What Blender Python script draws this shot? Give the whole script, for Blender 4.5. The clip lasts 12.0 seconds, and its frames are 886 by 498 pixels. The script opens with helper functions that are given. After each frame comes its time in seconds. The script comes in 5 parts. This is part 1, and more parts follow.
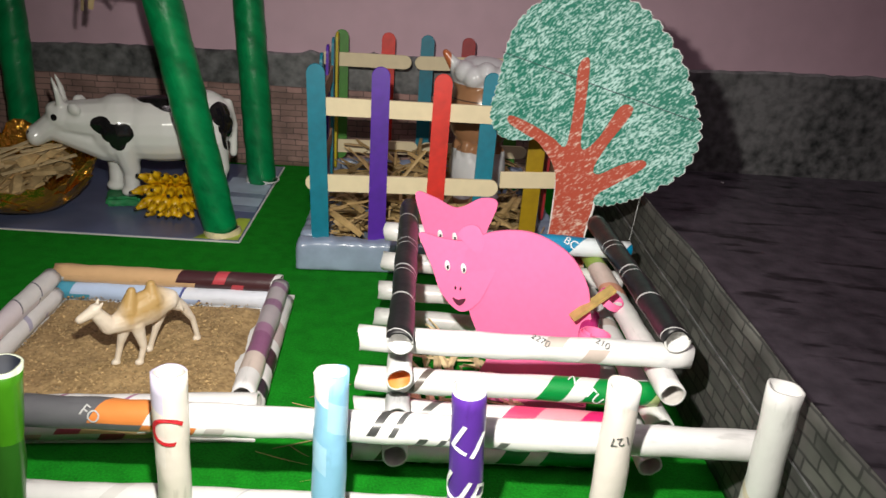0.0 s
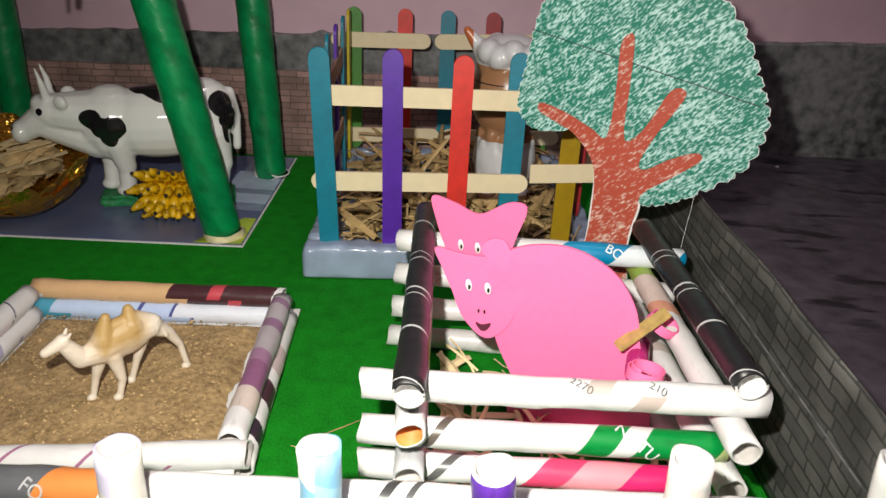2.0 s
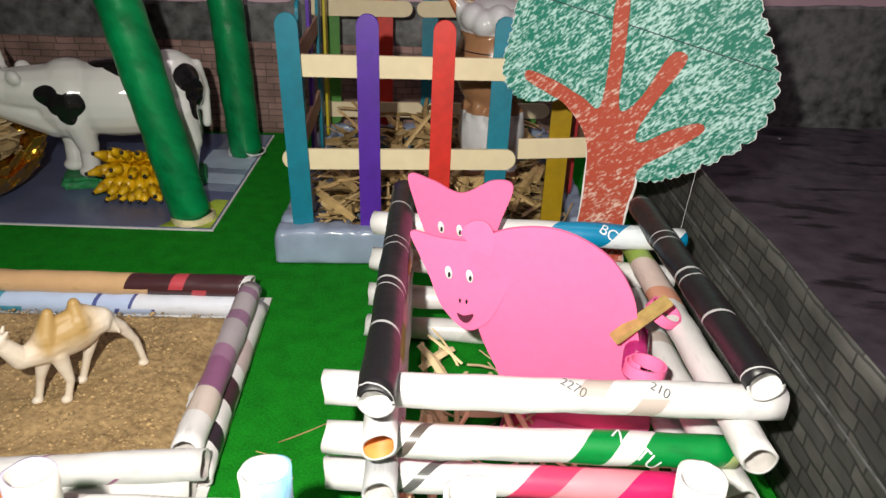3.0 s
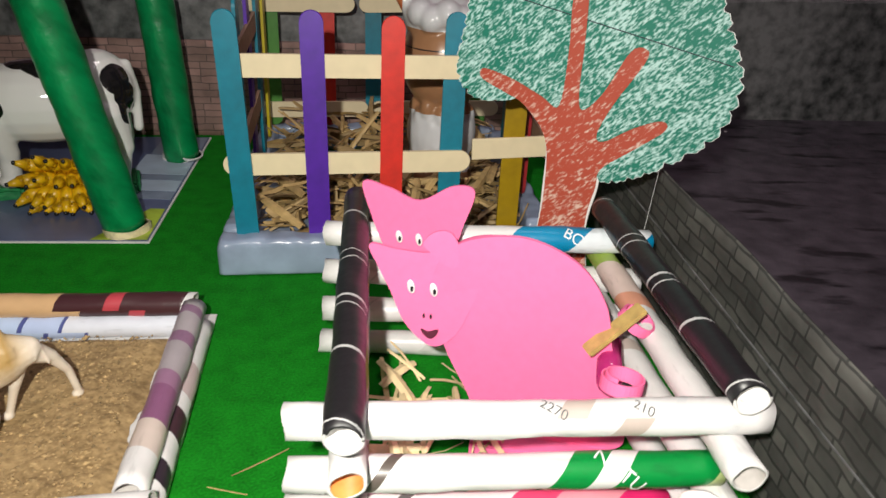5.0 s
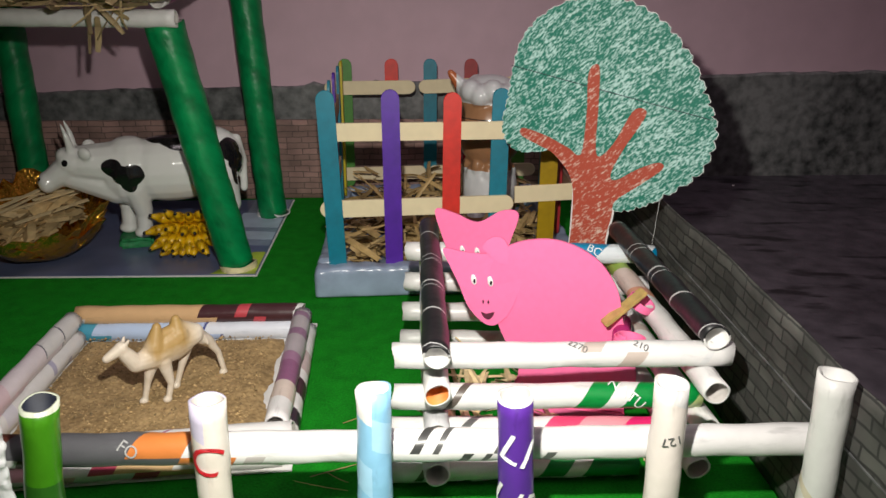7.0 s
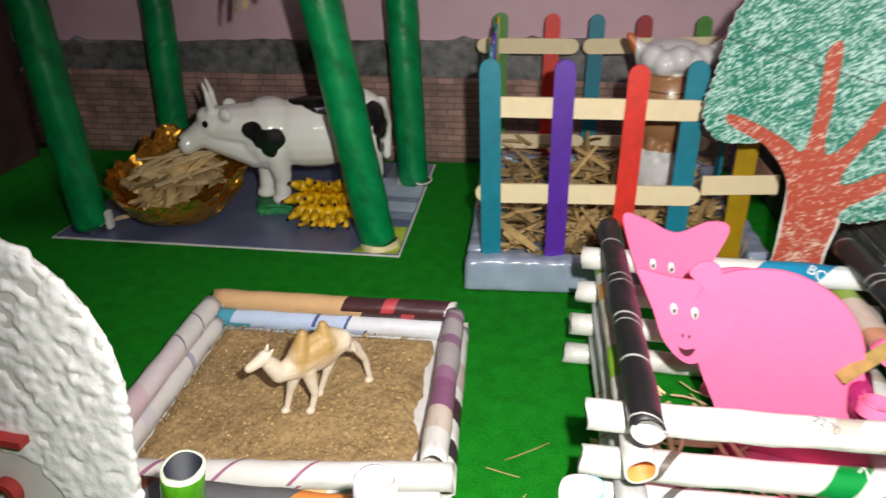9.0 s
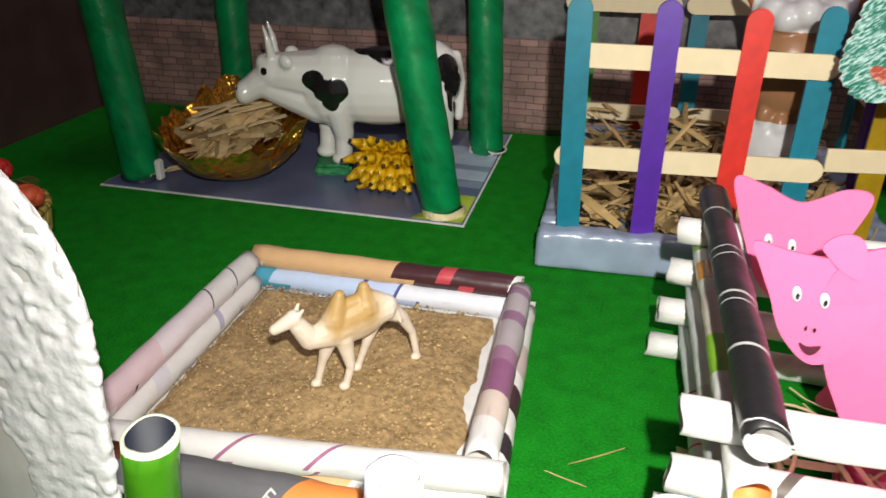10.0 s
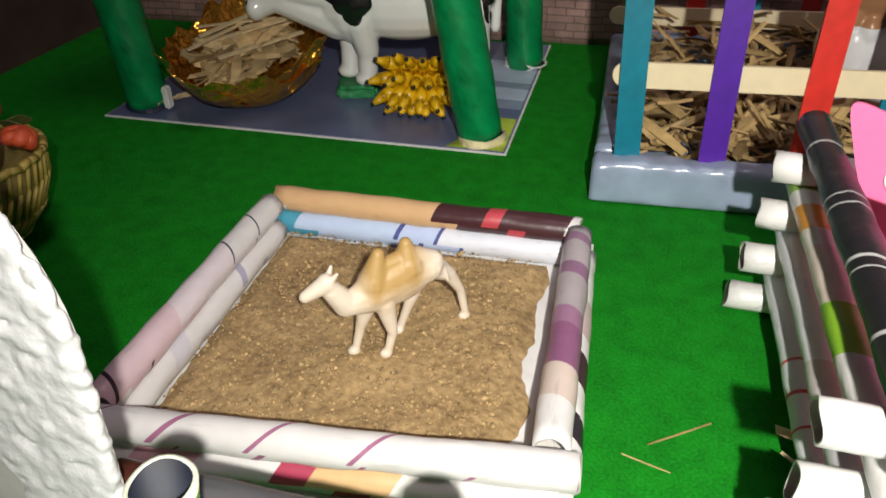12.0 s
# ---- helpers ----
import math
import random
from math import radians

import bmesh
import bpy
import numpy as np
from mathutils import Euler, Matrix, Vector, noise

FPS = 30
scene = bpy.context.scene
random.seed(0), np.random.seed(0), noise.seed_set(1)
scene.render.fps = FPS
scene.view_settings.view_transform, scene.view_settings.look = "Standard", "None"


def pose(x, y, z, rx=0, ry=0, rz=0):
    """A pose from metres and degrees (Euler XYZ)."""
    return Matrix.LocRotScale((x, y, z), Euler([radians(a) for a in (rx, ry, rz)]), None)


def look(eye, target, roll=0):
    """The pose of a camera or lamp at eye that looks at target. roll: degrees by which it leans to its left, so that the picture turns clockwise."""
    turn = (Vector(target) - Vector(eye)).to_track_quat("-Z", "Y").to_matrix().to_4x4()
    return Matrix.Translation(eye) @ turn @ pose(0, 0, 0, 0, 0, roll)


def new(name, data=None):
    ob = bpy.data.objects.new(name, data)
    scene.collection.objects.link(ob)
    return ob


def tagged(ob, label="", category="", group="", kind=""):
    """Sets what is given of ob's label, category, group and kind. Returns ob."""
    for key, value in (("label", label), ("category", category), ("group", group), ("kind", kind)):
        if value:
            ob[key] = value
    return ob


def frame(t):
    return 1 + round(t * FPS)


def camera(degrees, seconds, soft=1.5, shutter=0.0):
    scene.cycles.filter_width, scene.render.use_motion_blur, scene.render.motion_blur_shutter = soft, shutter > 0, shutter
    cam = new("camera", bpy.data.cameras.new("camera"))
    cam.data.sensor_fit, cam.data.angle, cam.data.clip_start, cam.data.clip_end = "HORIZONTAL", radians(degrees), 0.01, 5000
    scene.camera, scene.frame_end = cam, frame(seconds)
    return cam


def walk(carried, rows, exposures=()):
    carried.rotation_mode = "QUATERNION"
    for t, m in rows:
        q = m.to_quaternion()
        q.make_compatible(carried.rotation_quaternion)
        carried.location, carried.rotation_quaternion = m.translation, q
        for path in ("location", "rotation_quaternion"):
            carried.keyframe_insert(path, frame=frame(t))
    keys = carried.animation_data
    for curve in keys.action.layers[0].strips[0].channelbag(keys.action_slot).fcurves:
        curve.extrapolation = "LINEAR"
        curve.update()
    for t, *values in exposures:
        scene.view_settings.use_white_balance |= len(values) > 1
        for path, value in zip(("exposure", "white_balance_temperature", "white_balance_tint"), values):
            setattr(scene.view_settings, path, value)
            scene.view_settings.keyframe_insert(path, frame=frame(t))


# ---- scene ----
cam = camera(61.0, 12.0, shutter=0.5)
PATH = [
    (0, (0.054, 0.023, 0.221), (-0.011, 1.865, -0.555), 4.3),
    (0.4, (0.054, 0.027, 0.218), (-0.054, 1.866, -0.56), 4.0),
    (0.5, (0.054, 0.029, 0.217), (-0.063, 1.866, -0.567), 3.8),
    (1, (0.055, 0.046, 0.218), (-0.076, 1.875, -0.578), 3.1),
    (1.5, (0.056, 0.062, 0.217), (-0.069, 1.879, -0.61), 3.0),
    (2, (0.055, 0.082, 0.215), (-0.085, 1.892, -0.623), 2.6),
    (2.5, (0.057, 0.098, 0.209), (-0.073, 1.896, -0.657), 2.3),
    (4.5, (0.063, 0.135, 0.201), (-0.008, 1.91, -0.718), 1.9),
    (5, (0.051, 0.13, 0.202), (0.086, 1.916, -0.698), 2.6),
    (5.5, (0.046, 0.101, 0.199), (0.084, 1.88, -0.713), 2.2),
    (6, (0.046, 0.055, 0.21), (0.028, 1.893, -0.579), 0.8),
    (6.5, (0.045, 0.026, 0.214), (-0.034, 1.881, -0.529), 0.4),
    (6.7, (0.045, 0.023, 0.212), (-0.027, 1.894, -0.49), 0.4),
    (8.3, (0.017, 0.035, 0.231), (-0.152, 1.877, -0.53), -0.7),
    (8.5, (0.011, 0.052, 0.235), (-0.177, 1.875, -0.565), -0.7),
    (9, (0.006, 0.085, 0.221), (-0.354, 1.857, -0.634), 0.1),
    (9.5, (0.009, 0.111, 0.202), (-0.477, 1.856, -0.646), -0.0),
    (10, (0.001, 0.127, 0.185), (-0.547, 1.842, -0.686), 1.1),
    (10.5, (-0.008, 0.144, 0.181), (-0.569, 1.825, -0.745), 0.7),
    (11, (-0.015, 0.157, 0.182), (-0.614, 1.802, -0.784), -0.2),
    (11.5, (-0.018, 0.166, 0.178), (-0.632, 1.78, -0.832), -0.7),
    (12, (-0.023, 0.165, 0.179), (-0.583, 1.749, -0.907), -1.0),
]
EXPOSURES = [(0, -0.56), (1, -0.54), (2.5, -0.47), (5, -0.48), (5.5, -0.62), (6, -0.88), (6.5, -1.05), (6.7, -0.95), (8.3, -0.48), (9, -0.34), (9.5, -0.2), (10, -0.2), (10.5, -0.18), (11, -0.14), (11.5, 0.02), (12, -0.28)]
walk(cam, [(t, look(eye, target, roll)) for t, eye, target, roll in PATH], EXPOSURES)

# ---- light ----
world = bpy.data.worlds.new("room_light")
scene.world = world
world.use_nodes = True
world.node_tree.nodes["Background"].inputs[0].default_value = (0.75, 0.72, 0.8, 1)
world.node_tree.nodes["Background"].inputs[1].default_value = 0.0


def lamp(name, kind, place, energy, colour, size, aim=None):
    data = bpy.data.lights.new(name, kind)
    data.energy, data.color = energy, colour
    if kind == "AREA":
        data.size = size
    else:
        data.shadow_soft_size = size
    ob = new(name, data)
    ob.matrix_world = look(place, aim) if aim else Matrix.Translation(place)
    return ob


# the phone's torch beside the lens, and a weak, unseen fill lamp added overhead
torch = lamp("torch_light", "SPOT", (0.028, 0.1, 0.24), 10.3, (1.0, 0.965, 0.87), 0.004, (0.025, 0.405, 0.03))
torch.data.spot_size, torch.data.spot_blend = radians(108), 1.0
lamp("ceiling_light_glow", "AREA", (0.3, 0.1, 2.3), 11.0, (1.0, 0.86, 0.9), 0.5, (0.3, 0.1, 0))

# ---- materials ----


def material(name, colour=(0.5, 0.5, 0.5), rough=0.6, metal=0.0, grain=0.0, scale=200.0, bump=0.0, vary=0.0, coat=0.0, spec=0.5, colour2=None, detail=4.0):
    """A plain surface with noise in its colour at two scales, and fine relief."""
    m = bpy.data.materials.new(name)
    m.use_nodes = True
    t = m.node_tree
    b = t.nodes["Principled BSDF"]
    b.inputs["Base Color"].default_value = (*colour, 1)
    b.inputs["Roughness"].default_value = rough
    b.inputs["Metallic"].default_value = metal
    b.inputs["Coat Weight"].default_value = coat
    b.inputs["Specular IOR Level"].default_value = spec
    co = t.nodes.new("ShaderNodeTexCoord")
    if grain or colour2 or vary:
        n1 = t.nodes.new("ShaderNodeTexNoise")
        n1.inputs["Scale"].default_value = scale
        n1.inputs["Detail"].default_value = detail
        t.links.new(co.outputs["Object"], n1.inputs["Vector"])
        n2 = t.nodes.new("ShaderNodeTexNoise")
        n2.inputs["Scale"].default_value = scale / 9
        t.links.new(co.outputs["Object"], n2.inputs["Vector"])
        add = t.nodes.new("ShaderNodeMath")
        add.operation = "MULTIPLY_ADD"
        t.links.new(n2.outputs["Fac"], add.inputs[0])
        add.inputs[1].default_value = 0.6
        t.links.new(n1.outputs["Fac"], add.inputs[2])
        ramp = t.nodes.new("ShaderNodeValToRGB")
        ramp.color_ramp.elements[0].position, ramp.color_ramp.elements[1].position = 0.5, 1.1
        dark = colour2 or tuple(c * (1 - grain) for c in colour)
        light = colour if colour2 else tuple(min(1, c * (1 + grain)) for c in colour)
        ramp.color_ramp.elements[0].color, ramp.color_ramp.elements[1].color = (*dark, 1), (*light, 1)
        t.links.new(add.outputs[0], ramp.inputs[0])
        out = ramp.outputs[0]
        if vary:
            info = t.nodes.new("ShaderNodeObjectInfo")
            geo = t.nodes.new("ShaderNodeNewGeometry")
            mix = t.nodes.new("ShaderNodeMath")
            mix.operation = "ADD"
            t.links.new(info.outputs["Random"], mix.inputs[0])
            t.links.new(geo.outputs["Random Per Island"], mix.inputs[1])
            frac = t.nodes.new("ShaderNodeMath")
            frac.operation = "FRACT"
            t.links.new(mix.outputs[0], frac.inputs[0])
            mr = t.nodes.new("ShaderNodeMapRange")
            mr.inputs["To Min"].default_value, mr.inputs["To Max"].default_value = 1 - vary, 1 + vary
            t.links.new(frac.outputs[0], mr.inputs[0])
            hsv = t.nodes.new("ShaderNodeHueSaturation")
            t.links.new(mr.outputs[0], hsv.inputs["Value"])
            t.links.new(out, hsv.inputs["Color"])
            out = hsv.outputs[0]
        t.links.new(out, b.inputs["Base Color"])
        if bump:
            bp = t.nodes.new("ShaderNodeBump")
            bp.inputs["Strength"].default_value = bump
            bp.inputs["Distance"].default_value = 0.0006
            t.links.new(n1.outputs["Fac"], bp.inputs["Height"])
            t.links.new(bp.outputs[0], b.inputs["Normal"])
    return m


def printed(name, bands, length, pitch=0.02, rough=0.35, base=(0.7, 0.685, 0.68)):
    """Paper rolled on a slant: printed bands wind round the tube. bands: (from metres along the tube, colour)."""
    m = bpy.data.materials.new(name)
    m.use_nodes = True
    t = m.node_tree
    b = t.nodes["Principled BSDF"]
    b.inputs["Roughness"].default_value = rough
    co = t.nodes.new("ShaderNodeTexCoord")
    sep = t.nodes.new("ShaderNodeSeparateXYZ")
    t.links.new(co.outputs["Object"], sep.inputs[0])
    ang = t.nodes.new("ShaderNodeMath")
    ang.operation = "ARCTAN2"
    t.links.new(sep.outputs["Y"], ang.inputs[0])
    t.links.new(sep.outputs["X"], ang.inputs[1])
    s = t.nodes.new("ShaderNodeMath")
    s.operation = "MULTIPLY_ADD"
    t.links.new(ang.outputs[0], s.inputs[0])
    s.inputs[1].default_value = pitch / (2 * math.pi)
    t.links.new(sep.outputs["Z"], s.inputs[2])
    d = t.nodes.new("ShaderNodeMath")
    d.operation = "DIVIDE"
    t.links.new(s.outputs[0], d.inputs[0])
    d.inputs[1].default_value = length
    ramp = t.nodes.new("ShaderNodeValToRGB")
    cr = ramp.color_ramp
    cr.interpolation = "CONSTANT"
    cr.elements[0].position, cr.elements[0].color = 0, (*base, 1)
    cr.elements.remove(cr.elements[1])
    for z, c in bands:
        e = cr.elements.new(min(0.999, max(0.001, z / length)))
        e.color = (*c, 1)
    t.links.new(d.outputs[0], ramp.inputs[0])
    n = t.nodes.new("ShaderNodeTexNoise")
    n.inputs["Scale"].default_value = 130
    n.inputs["Detail"].default_value = 6
    t.links.new(co.outputs["Object"], n.inputs["Vector"])
    mr = t.nodes.new("ShaderNodeMapRange")
    mr.inputs["To Min"].default_value, mr.inputs["To Max"].default_value = 0.88, 1.08
    t.links.new(n.outputs["Fac"], mr.inputs[0])
    hsv = t.nodes.new("ShaderNodeHueSaturation")
    t.links.new(mr.outputs[0], hsv.inputs["Value"])
    t.links.new(ramp.outputs[0], hsv.inputs["Color"])
    mp = t.nodes.new("ShaderNodeMapping")
    mp.inputs["Rotation"].default_value, mp.inputs["Scale"].default_value = (0.3, 0.5, 0.2), (1.0, 1.0, 0.25)
    t.links.new(co.outputs["Object"], mp.inputs["Vector"])
    n3 = t.nodes.new("ShaderNodeTexNoise")
    n3.inputs["Scale"].default_value, n3.inputs["Detail"].default_value = 260, 3
    t.links.new(mp.outputs[0], n3.inputs["Vector"])
    m3 = t.nodes.new("ShaderNodeMapRange")
    m3.inputs["From Min"].default_value, m3.inputs["From Max"].default_value = 0.6, 0.72
    m3.inputs["To Min"].default_value, m3.inputs["To Max"].default_value = 1.0, 0.8
    t.links.new(n3.outputs["Fac"], m3.inputs[0])
    smudge = t.nodes.new("ShaderNodeHueSaturation")
    t.links.new(m3.outputs[0], smudge.inputs["Value"])
    t.links.new(hsv.outputs[0], smudge.inputs["Color"])
    t.links.new(smudge.outputs[0], b.inputs["Base Color"])
    bp = t.nodes.new("ShaderNodeBump")
    bp.inputs["Strength"].default_value, bp.inputs["Distance"].default_value = 0.4, 0.0008
    t.links.new(n.outputs["Fac"], bp.inputs["Height"])
    t.links.new(bp.outputs[0], b.inputs["Normal"])
    return m


def masonry(name, c1, c2, mortar, width, height, gap, dark=0.5, rough=0.7, turn=0.0):
    """A printed sheet of bricks: courses with uneven stones, stains over them."""
    m = bpy.data.materials.new(name)
    m.use_nodes = True
    t = m.node_tree
    b = t.nodes["Principled BSDF"]
    b.inputs["Roughness"].default_value = rough
    co = t.nodes.new("ShaderNodeTexCoord")
    mp = t.nodes.new("ShaderNodeMapping")
    mp.inputs["Rotation"].default_value = (0, 0, turn)
    t.links.new(co.outputs["UV"], mp.inputs["Vector"])
    wob = t.nodes.new("ShaderNodeTexNoise")
    wob.inputs["Scale"].default_value = 60
    t.links.new(mp.outputs[0], wob.inputs["Vector"])
    va = t.nodes.new("ShaderNodeVectorMath")
    va.operation = "MULTIPLY_ADD"
    t.links.new(wob.outputs["Color"], va.inputs[0])
    va.inputs[1].default_value = (height * 0.55,) * 3
    t.links.new(mp.outputs[0], va.inputs[2])
    br = t.nodes.new("ShaderNodeTexBrick")
    br.inputs["Scale"].default_value = 1
    br.inputs["Brick Width"].default_value, br.inputs["Row Height"].default_value = width, height
    br.inputs["Mortar Size"].default_value = gap
    br.inputs["Mortar Smooth"].default_value = 0.3
    br.inputs["Color1"].default_value, br.inputs["Color2"].default_value, br.inputs["Mortar"].default_value = (*c1, 1), (*c2, 1), (*mortar, 1)
    br.squash, br.squash_frequency, br.offset = 1.4, 3, 0.42
    t.links.new(va.outputs[0], br.inputs["Vector"])
    n = t.nodes.new("ShaderNodeTexNoise")
    n.inputs["Scale"].default_value, n.inputs["Detail"].default_value = 40, 8
    t.links.new(co.outputs["UV"], n.inputs["Vector"])
    mr = t.nodes.new("ShaderNodeMapRange")
    mr.inputs["From Min"].default_value, mr.inputs["From Max"].default_value = 0.25, 0.75
    mr.inputs["To Min"].default_value, mr.inputs["To Max"].default_value = dark, 1.3
    t.links.new(n.outputs["Fac"], mr.inputs[0])
    hsv = t.nodes.new("ShaderNodeHueSaturation")
    t.links.new(mr.outputs[0], hsv.inputs["Value"])
    t.links.new(br.outputs["Color"], hsv.inputs["Color"])
    t.links.new(hsv.outputs[0], b.inputs["Base Color"])
    return m


FELT = material("green_felt", (0.006, 0.17, 0.009), 0.95, grain=0.35, scale=900, bump=0.6, spec=0.1)
PINK_WALL = material("pink_paint", (0.62, 0.42, 0.5), 0.6, grain=0.06, scale=40, bump=0.1)
STONE = material("grey_stone", (0.21, 0.21, 0.215), 0.5, scale=110, bump=0.9, colour2=(0.018, 0.022, 0.022), detail=12)
SLAB = material("polished_dark_stone", (0.1, 0.085, 0.105), 0.42, scale=70, bump=0.3, colour2=(0.03, 0.027, 0.034), detail=8)
# short dark veins across the slab
t = SLAB.node_tree
co, mp = t.nodes.new("ShaderNodeTexCoord"), t.nodes.new("ShaderNodeMapping")
mp.inputs["Scale"].default_value = (22, 85, 40)
mp.inputs["Rotation"].default_value = (0, 0, 0.25)
t.links.new(co.outputs["Object"], mp.inputs["Vector"])
vein = t.nodes.new("ShaderNodeTexNoise")
vein.inputs["Scale"].default_value, vein.inputs["Detail"].default_value = 1.0, 5
t.links.new(mp.outputs[0], vein.inputs["Vector"])
vr = t.nodes.new("ShaderNodeMapRange")
vr.inputs["From Min"].default_value, vr.inputs["From Max"].default_value = 0.57, 0.66
t.links.new(vein.outputs["Fac"], vr.inputs[0])
mx = t.nodes.new("ShaderNodeMix")
mx.data_type = "RGBA"
t.links.new(vr.outputs[0], mx.inputs["Factor"])
t.links.new(t.nodes["Principled BSDF"].inputs["Base Color"].links[0].from_socket, mx.inputs[6])
mx.inputs[7].default_value = (0.014, 0.013, 0.016, 1)
t.links.new(mx.outputs[2], t.nodes["Principled BSDF"].inputs["Base Color"])
BRICK_PRINT = masonry("brick_print", (0.42, 0.25, 0.22), (0.27, 0.17, 0.145), (0.15, 0.1, 0.09), 0.0145, 0.0056, 0.0005)
STONE_PRINT = masonry("stone_print", (0.12, 0.118, 0.108), (0.062, 0.062, 0.058), (0.04, 0.04, 0.038), 0.0135, 0.006, 0.0007, dark=0.4)
DARK_BROWN = material("dark_brown_panel", (0.08, 0.043, 0.038), 0.7, grain=0.3, scale=30)
PAPER = material("white_paper", (0.7, 0.69, 0.68), 0.5, grain=0.1, scale=120, bump=0.15)
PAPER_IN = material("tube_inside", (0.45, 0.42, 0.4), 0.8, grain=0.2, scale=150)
ORANGE_IN = material("orange_tube_inside", (0.6, 0.22, 0.05), 0.6, grain=0.3, scale=150)
DARK_IN = material("navy_tube_inside", (0.012, 0.016, 0.03), 0.6, grain=0.3, scale=150)
SAND = material("coarse_sand", (0.43, 0.295, 0.14), 0.95, scale=420, bump=1.0, colour2=(0.17, 0.105, 0.042), detail=8)
SAND_GRAIN = material("sand_grains", (0.31, 0.21, 0.095), 0.7, grain=0.35, scale=600, vary=0.45)
PINK = material("pink_foam", (0.9, 0.17, 0.38), 0.75, grain=0.04, scale=300, bump=0.15)
WOOD = material("pale_birch", (0.77, 0.65, 0.43), 0.55, grain=0.05, scale=120, bump=0.1)
STRAW = material("dry_straw", (0.38, 0.26, 0.11), 0.6, grain=0.3, scale=150, vary=0.45)
BLACK = material("black_paint", (0.012, 0.012, 0.014), 0.3)
WHITE = material("white_gloss", (0.8, 0.8, 0.8), 0.25)


def dyed(name, c):
    return material(name, c, 0.45, grain=0.15, scale=160, bump=0.1)


TEAL, PURPLE, RED = dyed("teal_dye", (0.0, 0.17, 0.25)), dyed("purple_dye", (0.075, 0.01, 0.31)), dyed("red_dye", (0.62, 0.024, 0.014))
OCHRE, LEAFGREEN, YELLOW, DARKRED = dyed("ochre_dye", (0.32, 0.2, 0.0)), dyed("leaf_green_dye", (0.06, 0.22, 0.03)), dyed("yellow_dye", (0.5, 0.4, 0.01)), dyed("dark_red_dye", (0.3, 0.015, 0.02))

# ---- building helpers ----


def part(name, bm, mats, parent=None, label="", smooth=False):
    """Links a bmesh as one mesh object, under a thing or a part."""
    me = bpy.data.meshes.new(name)
    bmesh.ops.recalc_face_normals(bm, faces=bm.faces)
    bm.to_mesh(me)
    bm.free()
    for m in mats if isinstance(mats, (list, tuple)) else [mats]:
        me.materials.append(m)
    if smooth:
        for p in me.polygons:
            p.use_smooth = True
    ob = new(name, me)
    if parent:
        ob.parent = parent
    if label:
        ob["label"] = label
    return ob


def thing(name, label, category, group="", kind=""):
    return tagged(new(name), label, category, group, kind)


def box_bm(size, centre=(0, 0, 0), bevel=0.0, segments=2):
    bm = bmesh.new()
    bmesh.ops.create_cube(bm, size=1)
    bmesh.ops.scale(bm, vec=size, verts=bm.verts)
    if bevel:
        bmesh.ops.bevel(bm, geom=bm.edges[:], offset=bevel, segments=segments, affect="EDGES")
    bmesh.ops.translate(bm, vec=centre, verts=bm.verts)
    return bm


def along(p0, p1, spin=0.0):
    """A pose whose z runs from p0 to p1."""
    d = Vector(p1) - Vector(p0)
    return Matrix.Translation(p0) @ d.to_track_quat("Z", "Y").to_matrix().to_4x4() @ Matrix.Rotation(spin, 4, "Z")


def tube_bm(length, r, wall=0.0009, sides=28, ragged=0.0006, wrinkle=0.00015, seed=0):
    """A hollow roll of paper with a lapped seam, uneven ends and slight dents. Faces of the inside carry material 1."""
    rng = random.Random(seed)
    bm = bmesh.new()
    steps = max(4, int(length / 0.006))
    rings = []
    ph = [rng.uniform(0, 6.28) for _ in range(4)]
    for k in range(steps + 1):
        z = length * k / steps
        ring = []
        for i in range(sides):
            a = 2 * math.pi * i / sides
            e = ragged * (math.sin(a + ph[0]) + 0.5 * math.sin(3 * a + ph[1]))
            zz = z + (e if k == steps else -e if k == 0 else 0)
            lap = 0.00035 if (a + z * 60 + ph[2]) % (2 * math.pi) < 0.5 else 0
            rr = r + lap + wrinkle * math.sin(2 * a + ph[3] + z * 90) + wrinkle * math.sin(z * 260 + ph[1] + a)
            ring.append(bm.verts.new((rr * math.cos(a), rr * math.sin(a), zz)))
        rings.append(ring)
    for a, b in zip(rings, rings[1:]):
        for i in range(sides):
            bm.faces.new((a[i], a[(i + 1) % sides], b[(i + 1) % sides], b[i]))
    for end, ring in ((0, rings[0]), (1, rings[-1])):
        lip, deep = [], []
        for i, v in enumerate(ring):
            s = (r - wall) / r
            lip.append(bm.verts.new((v.co.x * s, v.co.y * s, v.co.z)))
            deep.append(bm.verts.new((v.co.x * s, v.co.y * s, min(length * 0.5, 0.025) if end == 0 else max(length * 0.5, length - 0.025))))
        for i in range(sides):
            j = (i + 1) % sides
            bm.faces.new((ring[i], ring[j], lip[j], lip[i]))
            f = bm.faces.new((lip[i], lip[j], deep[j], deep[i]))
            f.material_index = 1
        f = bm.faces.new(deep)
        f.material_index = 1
    return bm


seeds = iter(range(1, 10000))


def tube(name, p0, p1, r, mat, parent, inside=None, label="", spin=0.0):
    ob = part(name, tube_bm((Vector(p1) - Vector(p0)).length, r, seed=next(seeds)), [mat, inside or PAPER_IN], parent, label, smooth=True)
    ob.matrix_basis = along(p0, p1, spin)
    return ob


